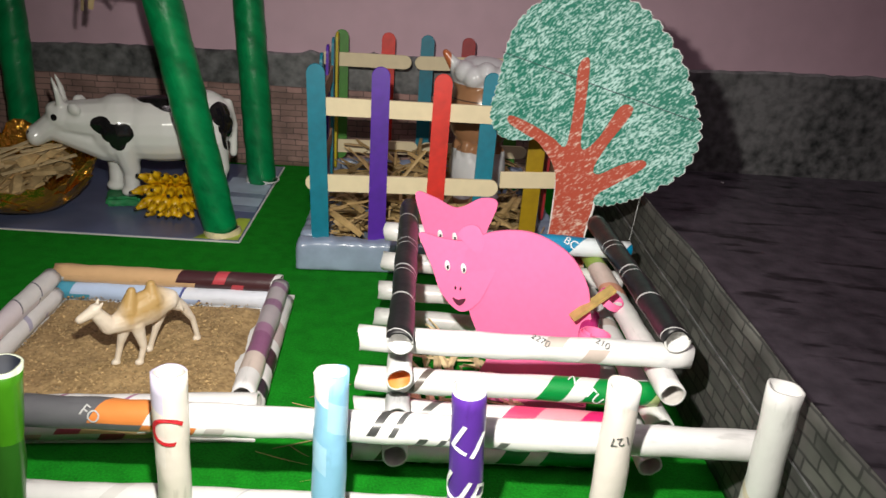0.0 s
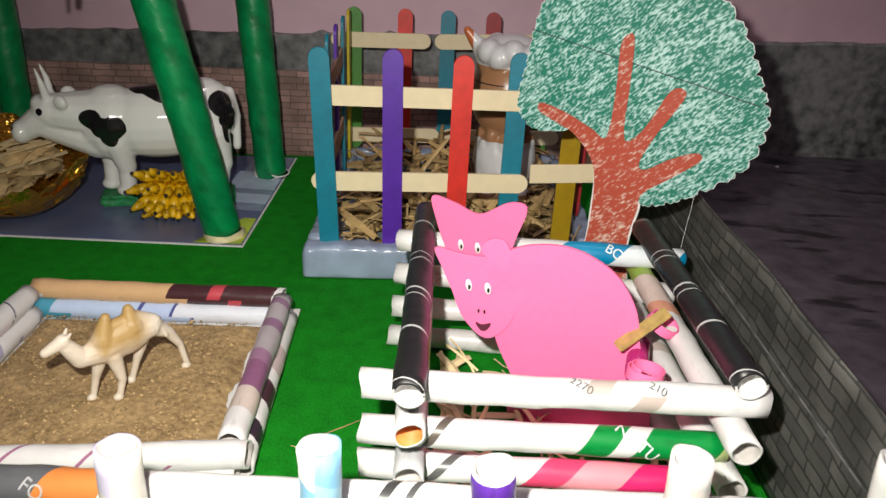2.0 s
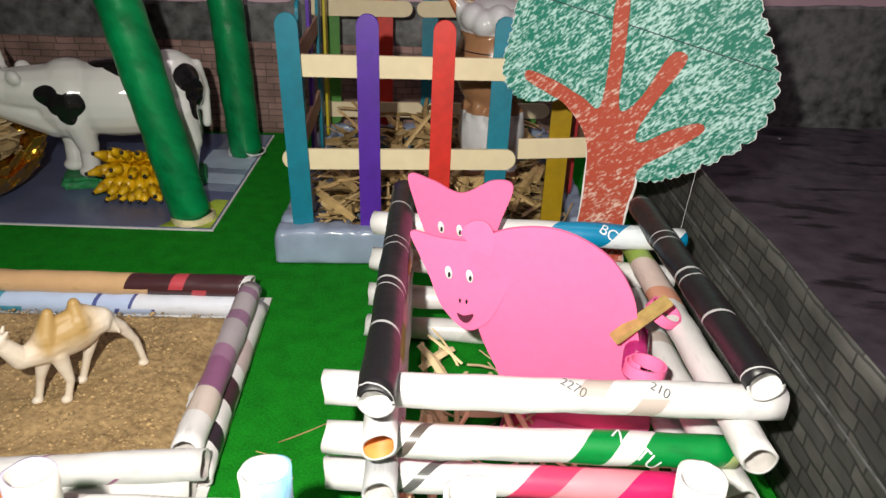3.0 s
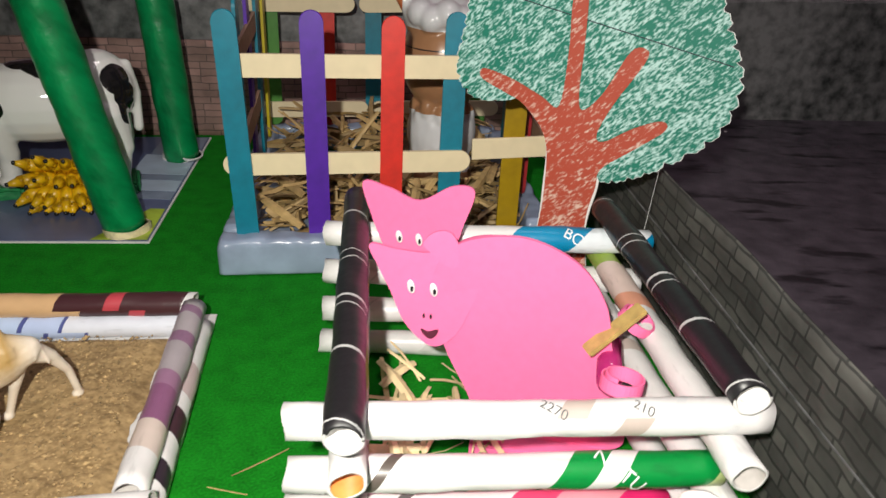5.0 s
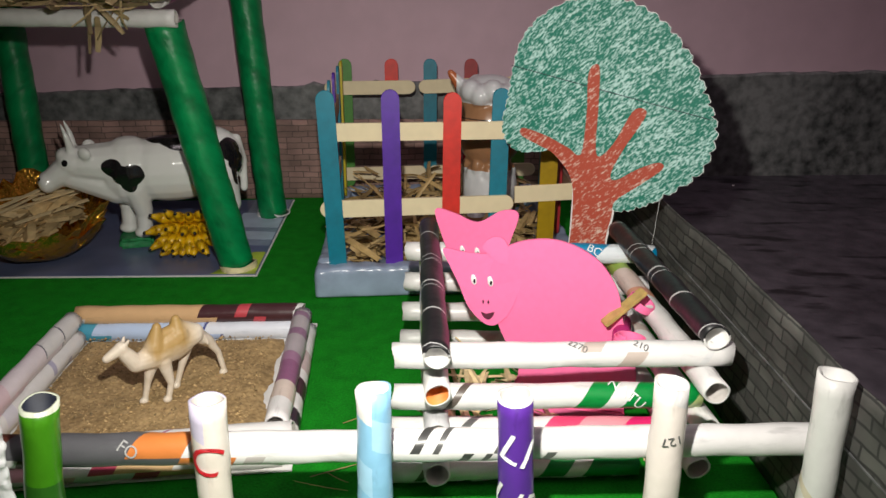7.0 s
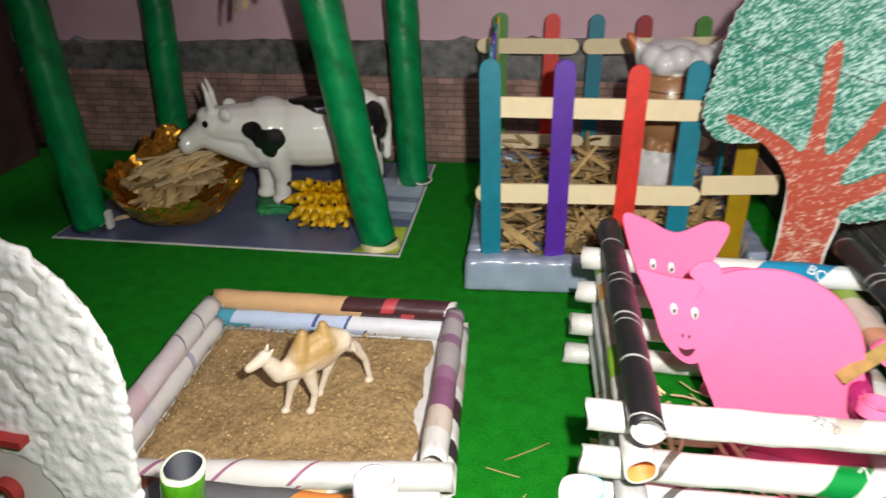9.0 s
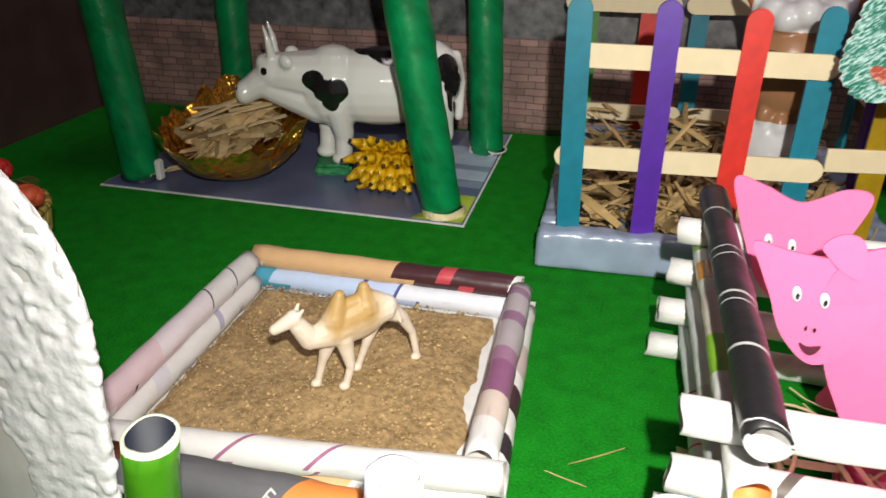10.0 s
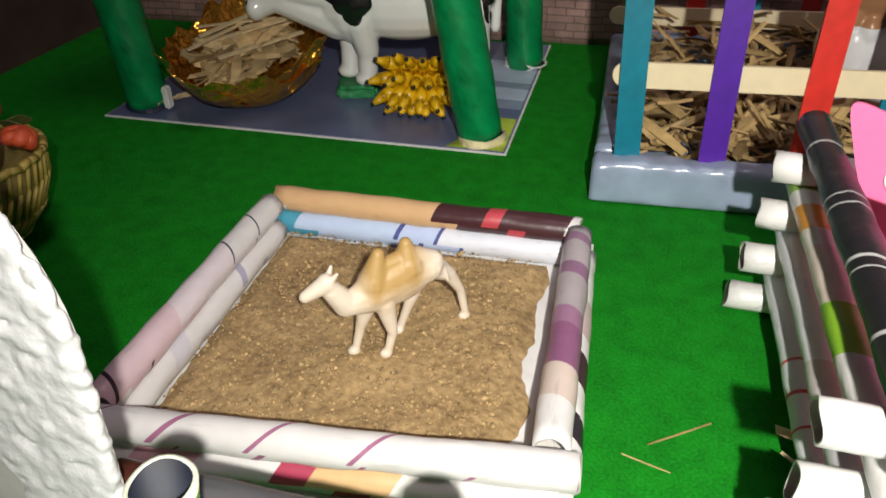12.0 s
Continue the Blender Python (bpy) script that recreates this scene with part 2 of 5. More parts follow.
def stick_bm(length, width, thick=0.002, round_ends=True):
    """A flat craft stick with round ends, along z, its face to -y, a slight bow."""
    bm = bmesh.new()
    pts = []
    w = width / 2
    if round_ends:
        pts += [(w * math.cos(a), length - w + w * math.sin(a)) for a in np.linspace(0, math.pi, 11)]
        pts += [(-w * math.cos(a), w - w * math.sin(a)) for a in np.linspace(0, math.pi, 11)]
    else:
        pts = [(w, length), (-w, length), (-w, 0), (w, 0)]
    lo = [bm.verts.new((x, -thick / 2, z)) for x, z in pts]
    hi = [bm.verts.new((x, thick / 2, z)) for x, z in pts]
    bm.faces.new(lo)
    bm.faces.new(hi[::-1])
    for i in range(len(pts)):
        j = (i + 1) % len(pts)
        bm.faces.new((lo[i], lo[j], hi[j], hi[i]))
    bmesh.ops.bevel(bm, geom=[e for e in bm.edges if abs(e.verts[0].co.y - e.verts[1].co.y) < 1e-7], offset=0.0003, segments=1, affect="EDGES")
    return bm


def outline_bm(pts, thick, y0=0.0):
    """A cut-out sheet in the xz plane from a closed outline."""
    bm = bmesh.new()
    lo = [bm.verts.new((x, y0 - thick / 2, z)) for x, z in pts]
    hi = [bm.verts.new((x, y0 + thick / 2, z)) for x, z in pts]
    bm.faces.new(lo)
    bm.faces.new(hi[::-1])
    for i in range(len(pts)):
        j = (i + 1) % len(pts)
        bm.faces.new((lo[i], lo[j], hi[j], hi[i]))
    return bm


def curve_pts(ctrl, n=8):
    """A smooth closed outline through a few control points."""
    out, k = [], len(ctrl)
    for i in range(k):
        p0, p1, p2, p3 = (Vector(ctrl[(i + j) % k]) for j in (-1, 0, 1, 2))
        for s in range(n):
            t = s / n
            q = 0.5 * (2 * p1 + (p2 - p0) * t + (2 * p0 - 5 * p1 + 4 * p2 - p3) * t * t + (3 * p1 - p0 - 3 * p2 + p3) * t ** 3)
            out.append((q.x, q.y))
    return out


def blob(bm, centre, radii, turn=(0, 0, 0), u=16, v=10):
    """Adds an ellipsoid to a bmesh."""
    m = Matrix.LocRotScale(Vector(centre), Euler([radians(a) for a in turn]), Vector(radii))
    top, low = bm.verts.new(m @ Vector((0, 0, 1))), bm.verts.new(m @ Vector((0, 0, -1)))
    rows = [[bm.verts.new(m @ Vector((math.sin(math.pi * k / v) * math.cos(2 * math.pi * i / u), math.sin(math.pi * k / v) * math.sin(2 * math.pi * i / u), math.cos(math.pi * k / v)))) for i in range(u)] for k in range(1, v)]
    for i in range(u):
        j = (i + 1) % u
        bm.faces.new((top, rows[0][i], rows[0][j]))
        bm.faces.new((low, rows[-1][j], rows[-1][i]))
        for a, b in zip(rows, rows[1:]):
            bm.faces.new((a[i], b[i], b[j], a[j]))


def limb(bm, p0, p1, r0, r1, sides=12):
    """Adds a tapered round limb with ball ends to a bmesh."""
    m = along(p0, p1)
    length = (Vector(p1) - Vector(p0)).length
    a, b = ([bm.verts.new(m @ Vector((r * math.cos(2 * math.pi * i / sides), r * math.sin(2 * math.pi * i / sides), z))) for i in range(sides)] for r, z in ((r0, 0), (r1, length)))
    for i in range(sides):
        bm.faces.new((a[i], a[(i + 1) % sides], b[(i + 1) % sides], b[i]))
    bm.faces.new(a[::-1]), bm.faces.new(b)
    blob(bm, p0, (r0,) * 3, u=sides, v=max(6, sides // 2))
    blob(bm, p1, (r1,) * 3, u=sides, v=max(6, sides // 2))


def fused(ob, voxel, smooth=4):
    """Melts the blobs of a figurine into one cast body."""
    r = ob.modifiers.new("fuse", "REMESH")
    r.mode, r.voxel_size, r.use_smooth_shade = "VOXEL", voxel, True
    s = ob.modifiers.new("soften", "SMOOTH")
    s.factor, s.iterations = 0.5, smooth
    return ob


def straws(name, n, place, length, width, mat, parent=None, seed=1, tilt=0.5, flat=0.25):
    """Loose flat straws; place(rng) gives each one's middle, length a range."""
    rng = random.Random(seed)
    bm = bmesh.new()
    for _ in range(n):
        c = Vector(place(rng))
        a, e, r = rng.uniform(0, 6.283), rng.gauss(0, tilt), rng.uniform(-1, 1)
        ln, w = rng.uniform(*length), rng.uniform(*width)
        m = Matrix.Translation(c) @ Euler((r, e, a)).to_matrix().to_4x4()
        bow = rng.uniform(-0.12, 0.12) * ln
        rows = []
        for k in range(4):
            x = ln * (k / 3 - 0.5)
            z = bow * (1 - (2 * k / 3 - 1) ** 2)
            tip = 0.75 if k in (0, 3) else 1
            rows.append([bm.verts.new(m @ Vector((x, s * w * tip / 2, z + h * w * flat))) for s, h in ((-1, 0), (0, 1), (1, 0))])
        for p, q in zip(rows, rows[1:]):
            bm.faces.new((p[0], p[1], q[1], q[0]))
            bm.faces.new((p[1], p[2], q[2], q[1]))
            bm.faces.new((p[2], p[0], q[0], q[2]))
        bm.faces.new(rows[0])
        bm.faces.new(rows[-1][::-1])
    return part(name, bm, mat, parent)


def uv_sheet(name, corner, ux, uy, size, mat, thick=0.0006, sag=None, nx=40, ny=12):
    """A thin sheet from a corner along two directions, with its metres as UV."""
    ux, uy = Vector(ux).normalized(), Vector(uy).normalized()
    nrm = ux.cross(uy)
    bm = bmesh.new()
    uvl = bm.loops.layers.uv.new("UVMap")
    grid = {}
    for side in (0, 1):
        for i in range(nx + 1):
            for j in range(ny + 1):
                a, b = size[0] * i / nx, size[1] * j / ny
                p = Vector(corner) + ux * a + uy * b + nrm * (thick * side + (sag(a, b) if sag else 0))
                grid[side, i, j] = (bm.verts.new(p), (a, b))
    def face(keys):
        f = bm.faces.new([grid[k][0] for k in keys])
        for l, k in zip(f.loops, keys):
            l[uvl].uv = grid[k][1]
    for i in range(nx):
        for j in range(ny):
            face([(1, i, j), (1, i + 1, j), (1, i + 1, j + 1), (1, i, j + 1)])
            face([(0, i, j + 1), (0, i + 1, j + 1), (0, i + 1, j), (0, i, j)])
    for i in range(nx):
        face([(0, i, 0), (0, i + 1, 0), (1, i + 1, 0), (1, i, 0)])
        face([(1, i, ny), (1, i + 1, ny), (0, i + 1, ny), (0, i, ny)])
    for j in range(ny):
        face([(0, 0, j + 1), (0, 0, j), (1, 0, j), (1, 0, j + 1)][::-1])
        face([(0, nx, j), (0, nx, j + 1), (1, nx, j + 1), (1, nx, j)])
    return part(name, bm, mat, smooth=True)


# ---- the setting ----
YAW = radians(5.4)
ALONG = Vector((math.cos(YAW), math.sin(YAW), 0))
DEEP = Vector((-math.sin(YAW), math.cos(YAW), 0))
CORNER = Vector((-0.1, 0.735, 0))  # a point on the foot of the back wall


def at_wall(a, d=0.0, z=0.0):
    """A point a along the back wall and d in front of it."""
    return CORNER + ALONG * a - DEEP * d + Vector((0, 0, z))


def wall_box(name, a0, a1, d0, d1, z0, z1, mat, bevel=0.0):
    bm = box_bm((a1 - a0, d1 - d0, z1 - z0), (0, 0, 0), bevel)
    ob = part(name, bm, mat)
    ob.matrix_basis = Matrix.Translation(at_wall((a0 + a1) / 2, (d0 + d1) / 2, (z0 + z1) / 2)) @ Matrix.Rotation(YAW, 4, "Z")
    return tagged(ob, kind="structure")


tagged(part("ground", box_bm((3.3, 3.2, 0.02), (0, -0.2, -0.01)), FELT), "green felt sheet spread over the floor", "ground", kind="structure")
tagged(wall_box("wall_north", -1.5, 1.5, -0.1, 0.0, -0.1, 2.4, PINK_WALL), "pale pink painted plaster wall above a stone band", "wall")
# stone band along the wall, with an uneven top edge
bm = bmesh.new()
rng = random.Random(4)
cols = []
for i in range(181):
    a = -0.75 + 1.5 * i / 180
    top = 0.1085 + 0.023 * a + 0.0006 * math.sin(a * 31) + rng.gauss(0, 0.0005) + (0.003 if rng.random() < 0.03 else 0)
    cols.append([bm.verts.new(at_wall(a, d, z)) for d, z in ((0.0, 0.0), (0.006, 0.0), (0.006, top - 0.002), (0.004, top), (0.0, top))])
for p, q in zip(cols, cols[1:]):
    for k in range(4):
        bm.faces.new((p[k], p[k + 1], q[k + 1], q[k]))
tagged(part("stone_skirting", bm, STONE), "rough dark grey stone skirting band", "skirting", kind="structure")
# brick-print paper standing against it
tagged(uv_sheet("brick_paper", at_wall(-0.42, 0.0085), ALONG, (0, 0, 1), (0.66, 0.077), BRICK_PRINT, sag=lambda a, b: 0.0008 * math.sin(a * 40) + 0.0005 * math.sin(a * 95)),
       "brown brick-print paper strip standing along the wall", "paper strip")
# dark panel that closes the left side, room shell
tagged(wall_box("wall_west", -0.46, -0.40, 0.03, 1.6, 0.0, 0.5, DARK_BROWN), "dark brown panel", "wall")
SHELL = material("room_plaster", (0.5, 0.42, 0.44), 0.8, grain=0.1, scale=10)
for nm, b in (("wall_south", box_bm((4.2, 0.1, 2.6), (0, -1.85, 1.2))), ("wall_east", box_bm((0.1, 4.2, 2.6), (1.65, -0.2, 1.2))), ("wall_outer_west", box_bm((0.1, 4.2, 2.6), (-1.65, -0.2, 1.2))), ("ceiling", box_bm((4.2, 4.2, 0.1), (0, -0.2, 2.5)))):
    tagged(part(nm, b, SHELL), "plain plastered wall of the room" if nm != "ceiling" else "plain plastered ceiling", nm.split("_")[0], kind="structure")
# stone floor beside the felt, and the stone-print strip standing along the felt's edge
bm = bmesh.new()
edge = [(0.3585, -1.8), (1.6, -1.8), (1.6, 1.0), (0.1205, 1.0)]
low, top = [bm.verts.new((x, y, 0.0)) for x, y in edge], [bm.verts.new((x, y, 0.0176)) for x, y in edge]
bm.faces.new(low[::-1]), bm.faces.new(top)
for k in range(4):
    bm.faces.new((low[k], low[(k + 1) % 4], top[(k + 1) % 4], top[k]))
tagged(part("stone_ledge", bm, SLAB), "dark polished stone ledge with faint veins", "floor", kind="structure")
tagged(uv_sheet("stone_paper", Vector((0.1925, 0.1, 0.0004)), Vector((-0.085, 1, 0)), Vector((0.015, 0, 1)), (0.625, 0.0775), STONE_PRINT, sag=lambda a, b: 0.0012 * math.sin(a * 28) * b / 0.07 + 0.0006 * math.sin(a * 70)),
       "grey stone-print paper strip standing along the felt", "paper strip")

bm = box_bm((0.0005, 0.6, 0.0006), (0, 0.3, 0))
o = tagged(part("paper_fold", bm, STONE), "thin raised fold line along the paper strip", "trim", kind="structure")
o.matrix_basis = Matrix.Translation((0.1915, 0.1, 0.052)) @ Matrix.Rotation(math.atan(0.085), 4, "Z")
bm = bmesh.new()
blob(bm, (0, 0, 0), (0.0016, 0.0012, 0.0007), u=8, v=5)
tagged(part("paper_scrap", bm, PAPER), "tiny white scrap on the stone ledge", "scrap").matrix_basis = Matrix.Translation((0.292, 0.73, 0.018))

# ---- sand pit with the camel ----
W = (0.7, 0.685, 0.685)
pit = thing("sand_pit", "square pit of rolled magazine-paper tubes filled with sand", "sand pit")
BL, BR, FR, FL = (Vector(p) for p in ((-0.192, 0.4215, 0), (-0.058, 0.4335, 0), (-0.0435, 0.3065, 0), (-0.179, 0.2815, 0)))
H1, H0, R = Vector((0, 0, 0.0155)), Vector((0, 0, 0.0062)), 0.0056
tan_dark = printed("tan_and_dark_print", [(0.0, (0.66, 0.42, 0.22)), (0.078, (0.06, 0.02, 0.025)), (0.1, (0.5, 0.06, 0.08)), (0.107, (0.06, 0.02, 0.025)), (0.134, W)], 0.14, 0.012)
blue_white = printed("blue_and_white_print", [(0.0, (0.08, 0.35, 0.5)), (0.016, (0.5, 0.62, 0.85)), (0.062, (0.08, 0.1, 0.3)), (0.064, (0.5, 0.6, 0.85)), (0.08, (0.08, 0.1, 0.3)), (0.082, (0.72, 0.75, 0.84))], 0.14, 0.012)
pinkish = printed("pink_print", [(0.0, (0.66, 0.47, 0.53)), (0.012, (0.04, 0.02, 0.03)), (0.0135, (0.68, 0.52, 0.57)), (0.05, (0.7, 0.63, 0.67)), (0.09, (0.1, 0.1, 0.14)), (0.091, W), (0.112, (0.1, 0.1, 0.14)), (0.113, W)], 0.14, 0.02)
plum = printed("plum_print", [(0.0, W), (0.02, (0.6, 0.5, 0.45)), (0.035, (0.25, 0.1, 0.2)), (0.055, (0.33, 0.17, 0.28)), (0.065, (0.42, 0.37, 0.4)), (0.085, (0.28, 0.15, 0.25)), (0.093, (0.45, 0.4, 0.43)), (0.108, (0.3, 0.17, 0.27)), (0.114, (0.48, 0.44, 0.46))], 0.13, 0.008)
arcs = printed("white_print_with_plum_arcs", [(0.02, (0.3, 0.12, 0.22)), (0.0215, W), (0.045, (0.35, 0.14, 0.25)), (0.047, W), (0.075, (0.35, 0.14, 0.25)), (0.0765, W), (0.105, (0.35, 0.14, 0.25)), (0.107, W)], 0.15, 0.035)
dark_white = printed("black_and_white_print", [(0.0, W), (0.02, (0.03, 0.02, 0.03)), (0.03, W), (0.045, (0.05, 0.02, 0.03)), (0.06, W), (0.07, (0.5, 0.4, 0.4)), (0.09, W)], 0.13, 0.02)
rosy = printed("rosy_print", [(0.0, W), (0.03, (0.7, 0.4, 0.45)), (0.05, W), (0.075, (0.4, 0.05, 0.1)), (0.085, (0.65, 0.42, 0.22)), (0.11, (0.7, 0.68, 0.66))], 0.15, 0.02)
faint_low = printed("pale_print", [(0.04, (0.62, 0.6, 0.66)), (0.05, W), (0.09, (0.4, 0.38, 0.5)), (0.094, W)], 0.14, 0.02)
uL, uB = (BL - FL).normalized(), (BR - BL).normalized()
uF = (FR - FL).normalized()
tube("tube", BL + H1, BR + H1, R, tan_dark, pit, label="tan and dark brown printed tube")
tube("tube", BL + H0 - Vector((0, 0.0035, 0)), BR + H0 - Vector((0, 0.0035, 0)), R, blue_white, pit, label="pale blue and white printed tube")
tube("tube", FL + H1 + uL * 0.006, BL + H1 - uL * 0.007, R, pinkish, pit, label="pale pink printed tube")
tube("tube", FL + H0 + uL * 0.004 + uF * 0.003, BL + H0 - uL * 0.012 + uF * 0.003, R, faint_low, pit)
tube("tube", FR + H1 + (BR - FR).normalized() * 0.006, BR + H1 - (BR - FR).normalized() * 0.004, R, plum, pit, label="grey and plum printed tube")
tube("tube", FR + H0 + Vector((0.003, 0.004, 0)), BR + H0 + Vector((0.003, -0.006, 0)), R, dark_white, pit, label="black and white printed tube")
tube("tube", FL + H1 - uF * 0.006, FR + H1 + uF * 0.0085, R, arcs, pit, label="white tube with plum printed arcs")
tube("tube", FL + H0 - uF * 0.006 - Vector((0, 0.002, 0)), FR + H0 + uF * 0.004 - Vector((0, 0.002, 0)), R, rosy, pit, label="white and rosy printed tube")
bm = bmesh.new()
quad = [BL + Vector((-0.004, 0.008, 0)), BR + Vector((0.005, 0.014, 0)), FR + Vector((0.0085, -0.006, 0)), FL + Vector((-0.006, -0.006, 0))]
v0 = [bm.verts.new(p + Vector((0, 0, 0.0004))) for p in quad]
v1 = [bm.verts.new(p + Vector((0, 0, 0.0014))) for p in quad]
bm.faces.new(v1), bm.faces.new(v0[::-1])
for i in range(4):
    bm.faces.new((v0[i], v0[(i + 1) % 4], v1[(i + 1) % 4], v1[i]))
part("paper_base", bm, PAPER, pit, "white paper base sheet")


def in_pit(u, v):
    return (FL.lerp(FR, u)).lerp(BL.lerp(BR, u), v)


bm = bmesh.new()
N = 90
grid = []
for i in range(N + 1):
    row = []
    for j in range(N + 1):
        v = 0.05 + 0.885 * j / N
        u = 0.055 + (0.885 - 0.06 * (0.5 + 0.7 * noise.noise(Vector((v * 5, 0.3, 0))))) * i / N
        p = in_pit(u, v)
        edge = min(i, j, N - i, N - j) / N
        z = 0.0048 + 0.0016 * noise.noise(p * 40) + 0.0009 * noise.noise(p * 170) + 0.0006 * noise.noise(p * 420)
        z *= min(1, 0.35 + edge * 12)
        row.append(bm.verts.new((p.x + 0.0012 * noise.noise(p * 200), p.y, max(0.0016, z))))
    grid.append(row)
for i in range(N):
    for j in range(N):
        bm.faces.new((grid[i][j], grid[i + 1][j], grid[i + 1][j + 1], grid[i][j + 1]))
tagged(part("sand", bm, SAND, smooth=True), "coarse brown sand with glinting grains", "sand", kind="stuff")
rng = random.Random(8)
bm = bmesh.new()
for _ in range(4200):
    p = in_pit(rng.uniform(0.07, 0.87), rng.uniform(0.07, 0.92))
    r = rng.uniform(0.0003, 0.0007) if rng.random() < 0.8 else rng.uniform(0.0007, 0.0013)
    z = 0.0048 + 0.0016 * noise.noise(p * 40) + 0.0009 * noise.noise(p * 170) + 0.0006 * noise.noise(p * 420)
    c = Vector((p.x, p.y, z))
    vs = [bm.verts.new(c + Vector((rng.uniform(0.6, 1.2) * r * x, rng.uniform(0.6, 1.2) * r * y, rng.uniform(0.5, 1) * r * zz))) for x, y, zz in ((1, 0, 0), (0, 1, 0), (-1, 0, 0), (0, -1, 0), (0, 0, 1), (0, 0, -1))]
    for a, b in ((0, 1), (1, 2), (2, 3), (3, 0)):
        bm.faces.new((vs[a], vs[b], vs[4]))
        bm.faces.new((vs[b], vs[a], vs[5]))
tagged(part("sand_grains", bm, SAND_GRAIN), "loose coarse sand grains", "sand", kind="stuff")

# ---- pig pen of stacked tubes ----
pen = thing("tube_pen", "log-cabin pen of stacked rolled-paper tubes", "pen")
white_grey = printed("white_newsprint", [(0.03, (0.7, 0.7, 0.7)), (0.032, W), (0.085, (0.5, 0.42, 0.38)), (0.094, W), (0.118, (0.65, 0.65, 0.66)), (0.121, W)], 0.15, 0.02)
green_white = printed("green_and_white_print", [(0.02, (0.1, 0.08, 0.07)), (0.024, W), (0.075, (0.0, 0.22, 0.04)), (0.086, W), (0.094, (0.0, 0.22, 0.04)), (0.122, (0.5, 0.6, 0.25)), (0.128, (0.0, 0.22, 0.04))], 0.15, 0.022)
pink_white = printed("pink_and_white_print", [(0.03, (0.1, 0.1, 0.1)), (0.034, W), (0.066, (0.75, 0.06, 0.16)), (0.08, (0.8, 0.3, 0.36)), (0.1, (0.72, 0.02, 0.15)), (0.13, W)], 0.15, 0.03)
blue_band = printed("blue_and_white_print", [(0.075, (0.0, 0.22, 0.42)), (0.105, (0.7, 0.76, 0.8)), (0.12, (0.75, 0.78, 0.8)), (0.132, (0.0, 0.22, 0.42))], 0.15, 0.03)
black_lines = printed("black_print_with_white_lines", [(0, (0.012, 0.011, 0.013))] + [x for z in (0.004, 0.037, 0.062, 0.067, 0.094, 0.099, 0.134) for x in ((z, (0.5, 0.5, 0.5)), (z + 0.0009, (0.012, 0.011, 0.013)))], 0.17, 0.012, rough=0.4)
leaf_orange = printed("green_and_orange_print", [(0, W), (0.05, (0.25, 0.5, 0.03)), (0.072, (0.72, 0.62, 0.55)), (0.1, (0.75, 0.72, 0.66)), (0.11, (0.7, 0.3, 0.03)), (0.125, W), (0.135, (0.25, 0.45, 0.05))], 0.15, 0.02)
red_lines = printed("white_print_with_red_lines", [x for z in (0.03, 0.045, 0.06, 0.075, 0.09) for x in ((z, (0.6, 0.04, 0.06)), (z + 0.0012, (0.68, 0.68, 0.72)))], 0.15, 0.008)
grey_pink = printed("grey_print", [(0, (0.5, 0.5, 0.52)), (0.05, (0.7, 0.25, 0.45)), (0.055, (0.55, 0.5, 0.5)), (0.07, (0.7, 0.7, 0.74))], 0.15, 0.02)
fruit = printed("peach_and_green_print", [(0, W), (0.09, (0.65, 0.3, 0.2)), (0.1, (0.7, 0.55, 0.5)), (0.125, (0.3, 0.42, 0.08))], 0.15, 0.02)
PR = 0.0054
faint = printed("faint_newsprint", [(0.025, (0.55, 0.55, 0.56)), (0.0262, W), (0.06, (0.6, 0.58, 0.57)), (0.066, W), (0.11, (0.5, 0.5, 0.52)), (0.1112, W)], 0.15, 0.03)
front_ends = {0.0058: ((0.0105, 0.2965), (0.119, 0.3075)), 0.0248: ((0.0105, 0.2995), (0.128, 0.306)), 0.0438: ((0.012, 0.295), (0.14, 0.3035)), 0.0628: ((0.0125, 0.2955), (0.1515, 0.3055))}
back_ends = {0.0058: ((0.002, 0.4215), (0.141, 0.4225)), 0.0248: ((0.004, 0.419), (0.1425, 0.421)), 0.0438: ((0.006, 0.419), (0.1425, 0.42)), 0.0628: ((0.007, 0.417), (0.1445, 0.42))}
for z, mf, mb in ((0.0058, green_white, faint), (0.0248, pink_white, faint), (0.0438, green_white, faint), (0.0628, white_grey, blue_band)):
    (a, b), (c, d) = front_ends[z], back_ends[z]
    tube("rail", (*a, z), (*b, z), PR, mf, pen, spin=z * 90)
    tube("rail", (*c, z), (*d, z), PR, mb, pen, spin=z * 50)
right_ends = {0.0153: ((0.1405, 0.2915), (0.122, 0.438)), 0.0343: ((0.1425, 0.292), (0.123, 0.438)), 0.0533: ((0.143, 0.289), (0.1245, 0.438)), 0.0723: ((0.1435, 0.3), (0.1265, 0.434))}
for z, ml, mr_ in ((0.0153, red_lines, faint), (0.0343, grey_pink, white_grey), (0.0533, leaf_orange, fruit), (0.0723, black_lines, black_lines)):
    f = 0.0 if z > 0.07 else 0.004
    tube("rail", (0.031, 0.2775 + f, z), (0.0185, 0.4345 - f, z), PR, ml, pen, inside=ORANGE_IN if 0.05 < z < 0.06 else PAPER if z > 0.07 else None)
    a, b = right_ends[z]
    tube("rail", (*a, z), (*b, z), PR, mr_, pen, inside=PAPER if z > 0.07 else None)

# ---- craft-stick pen ----
cage = thing("stick_pen", "fenced pen of coloured and plain craft sticks", "pen")
SW = 0.0118


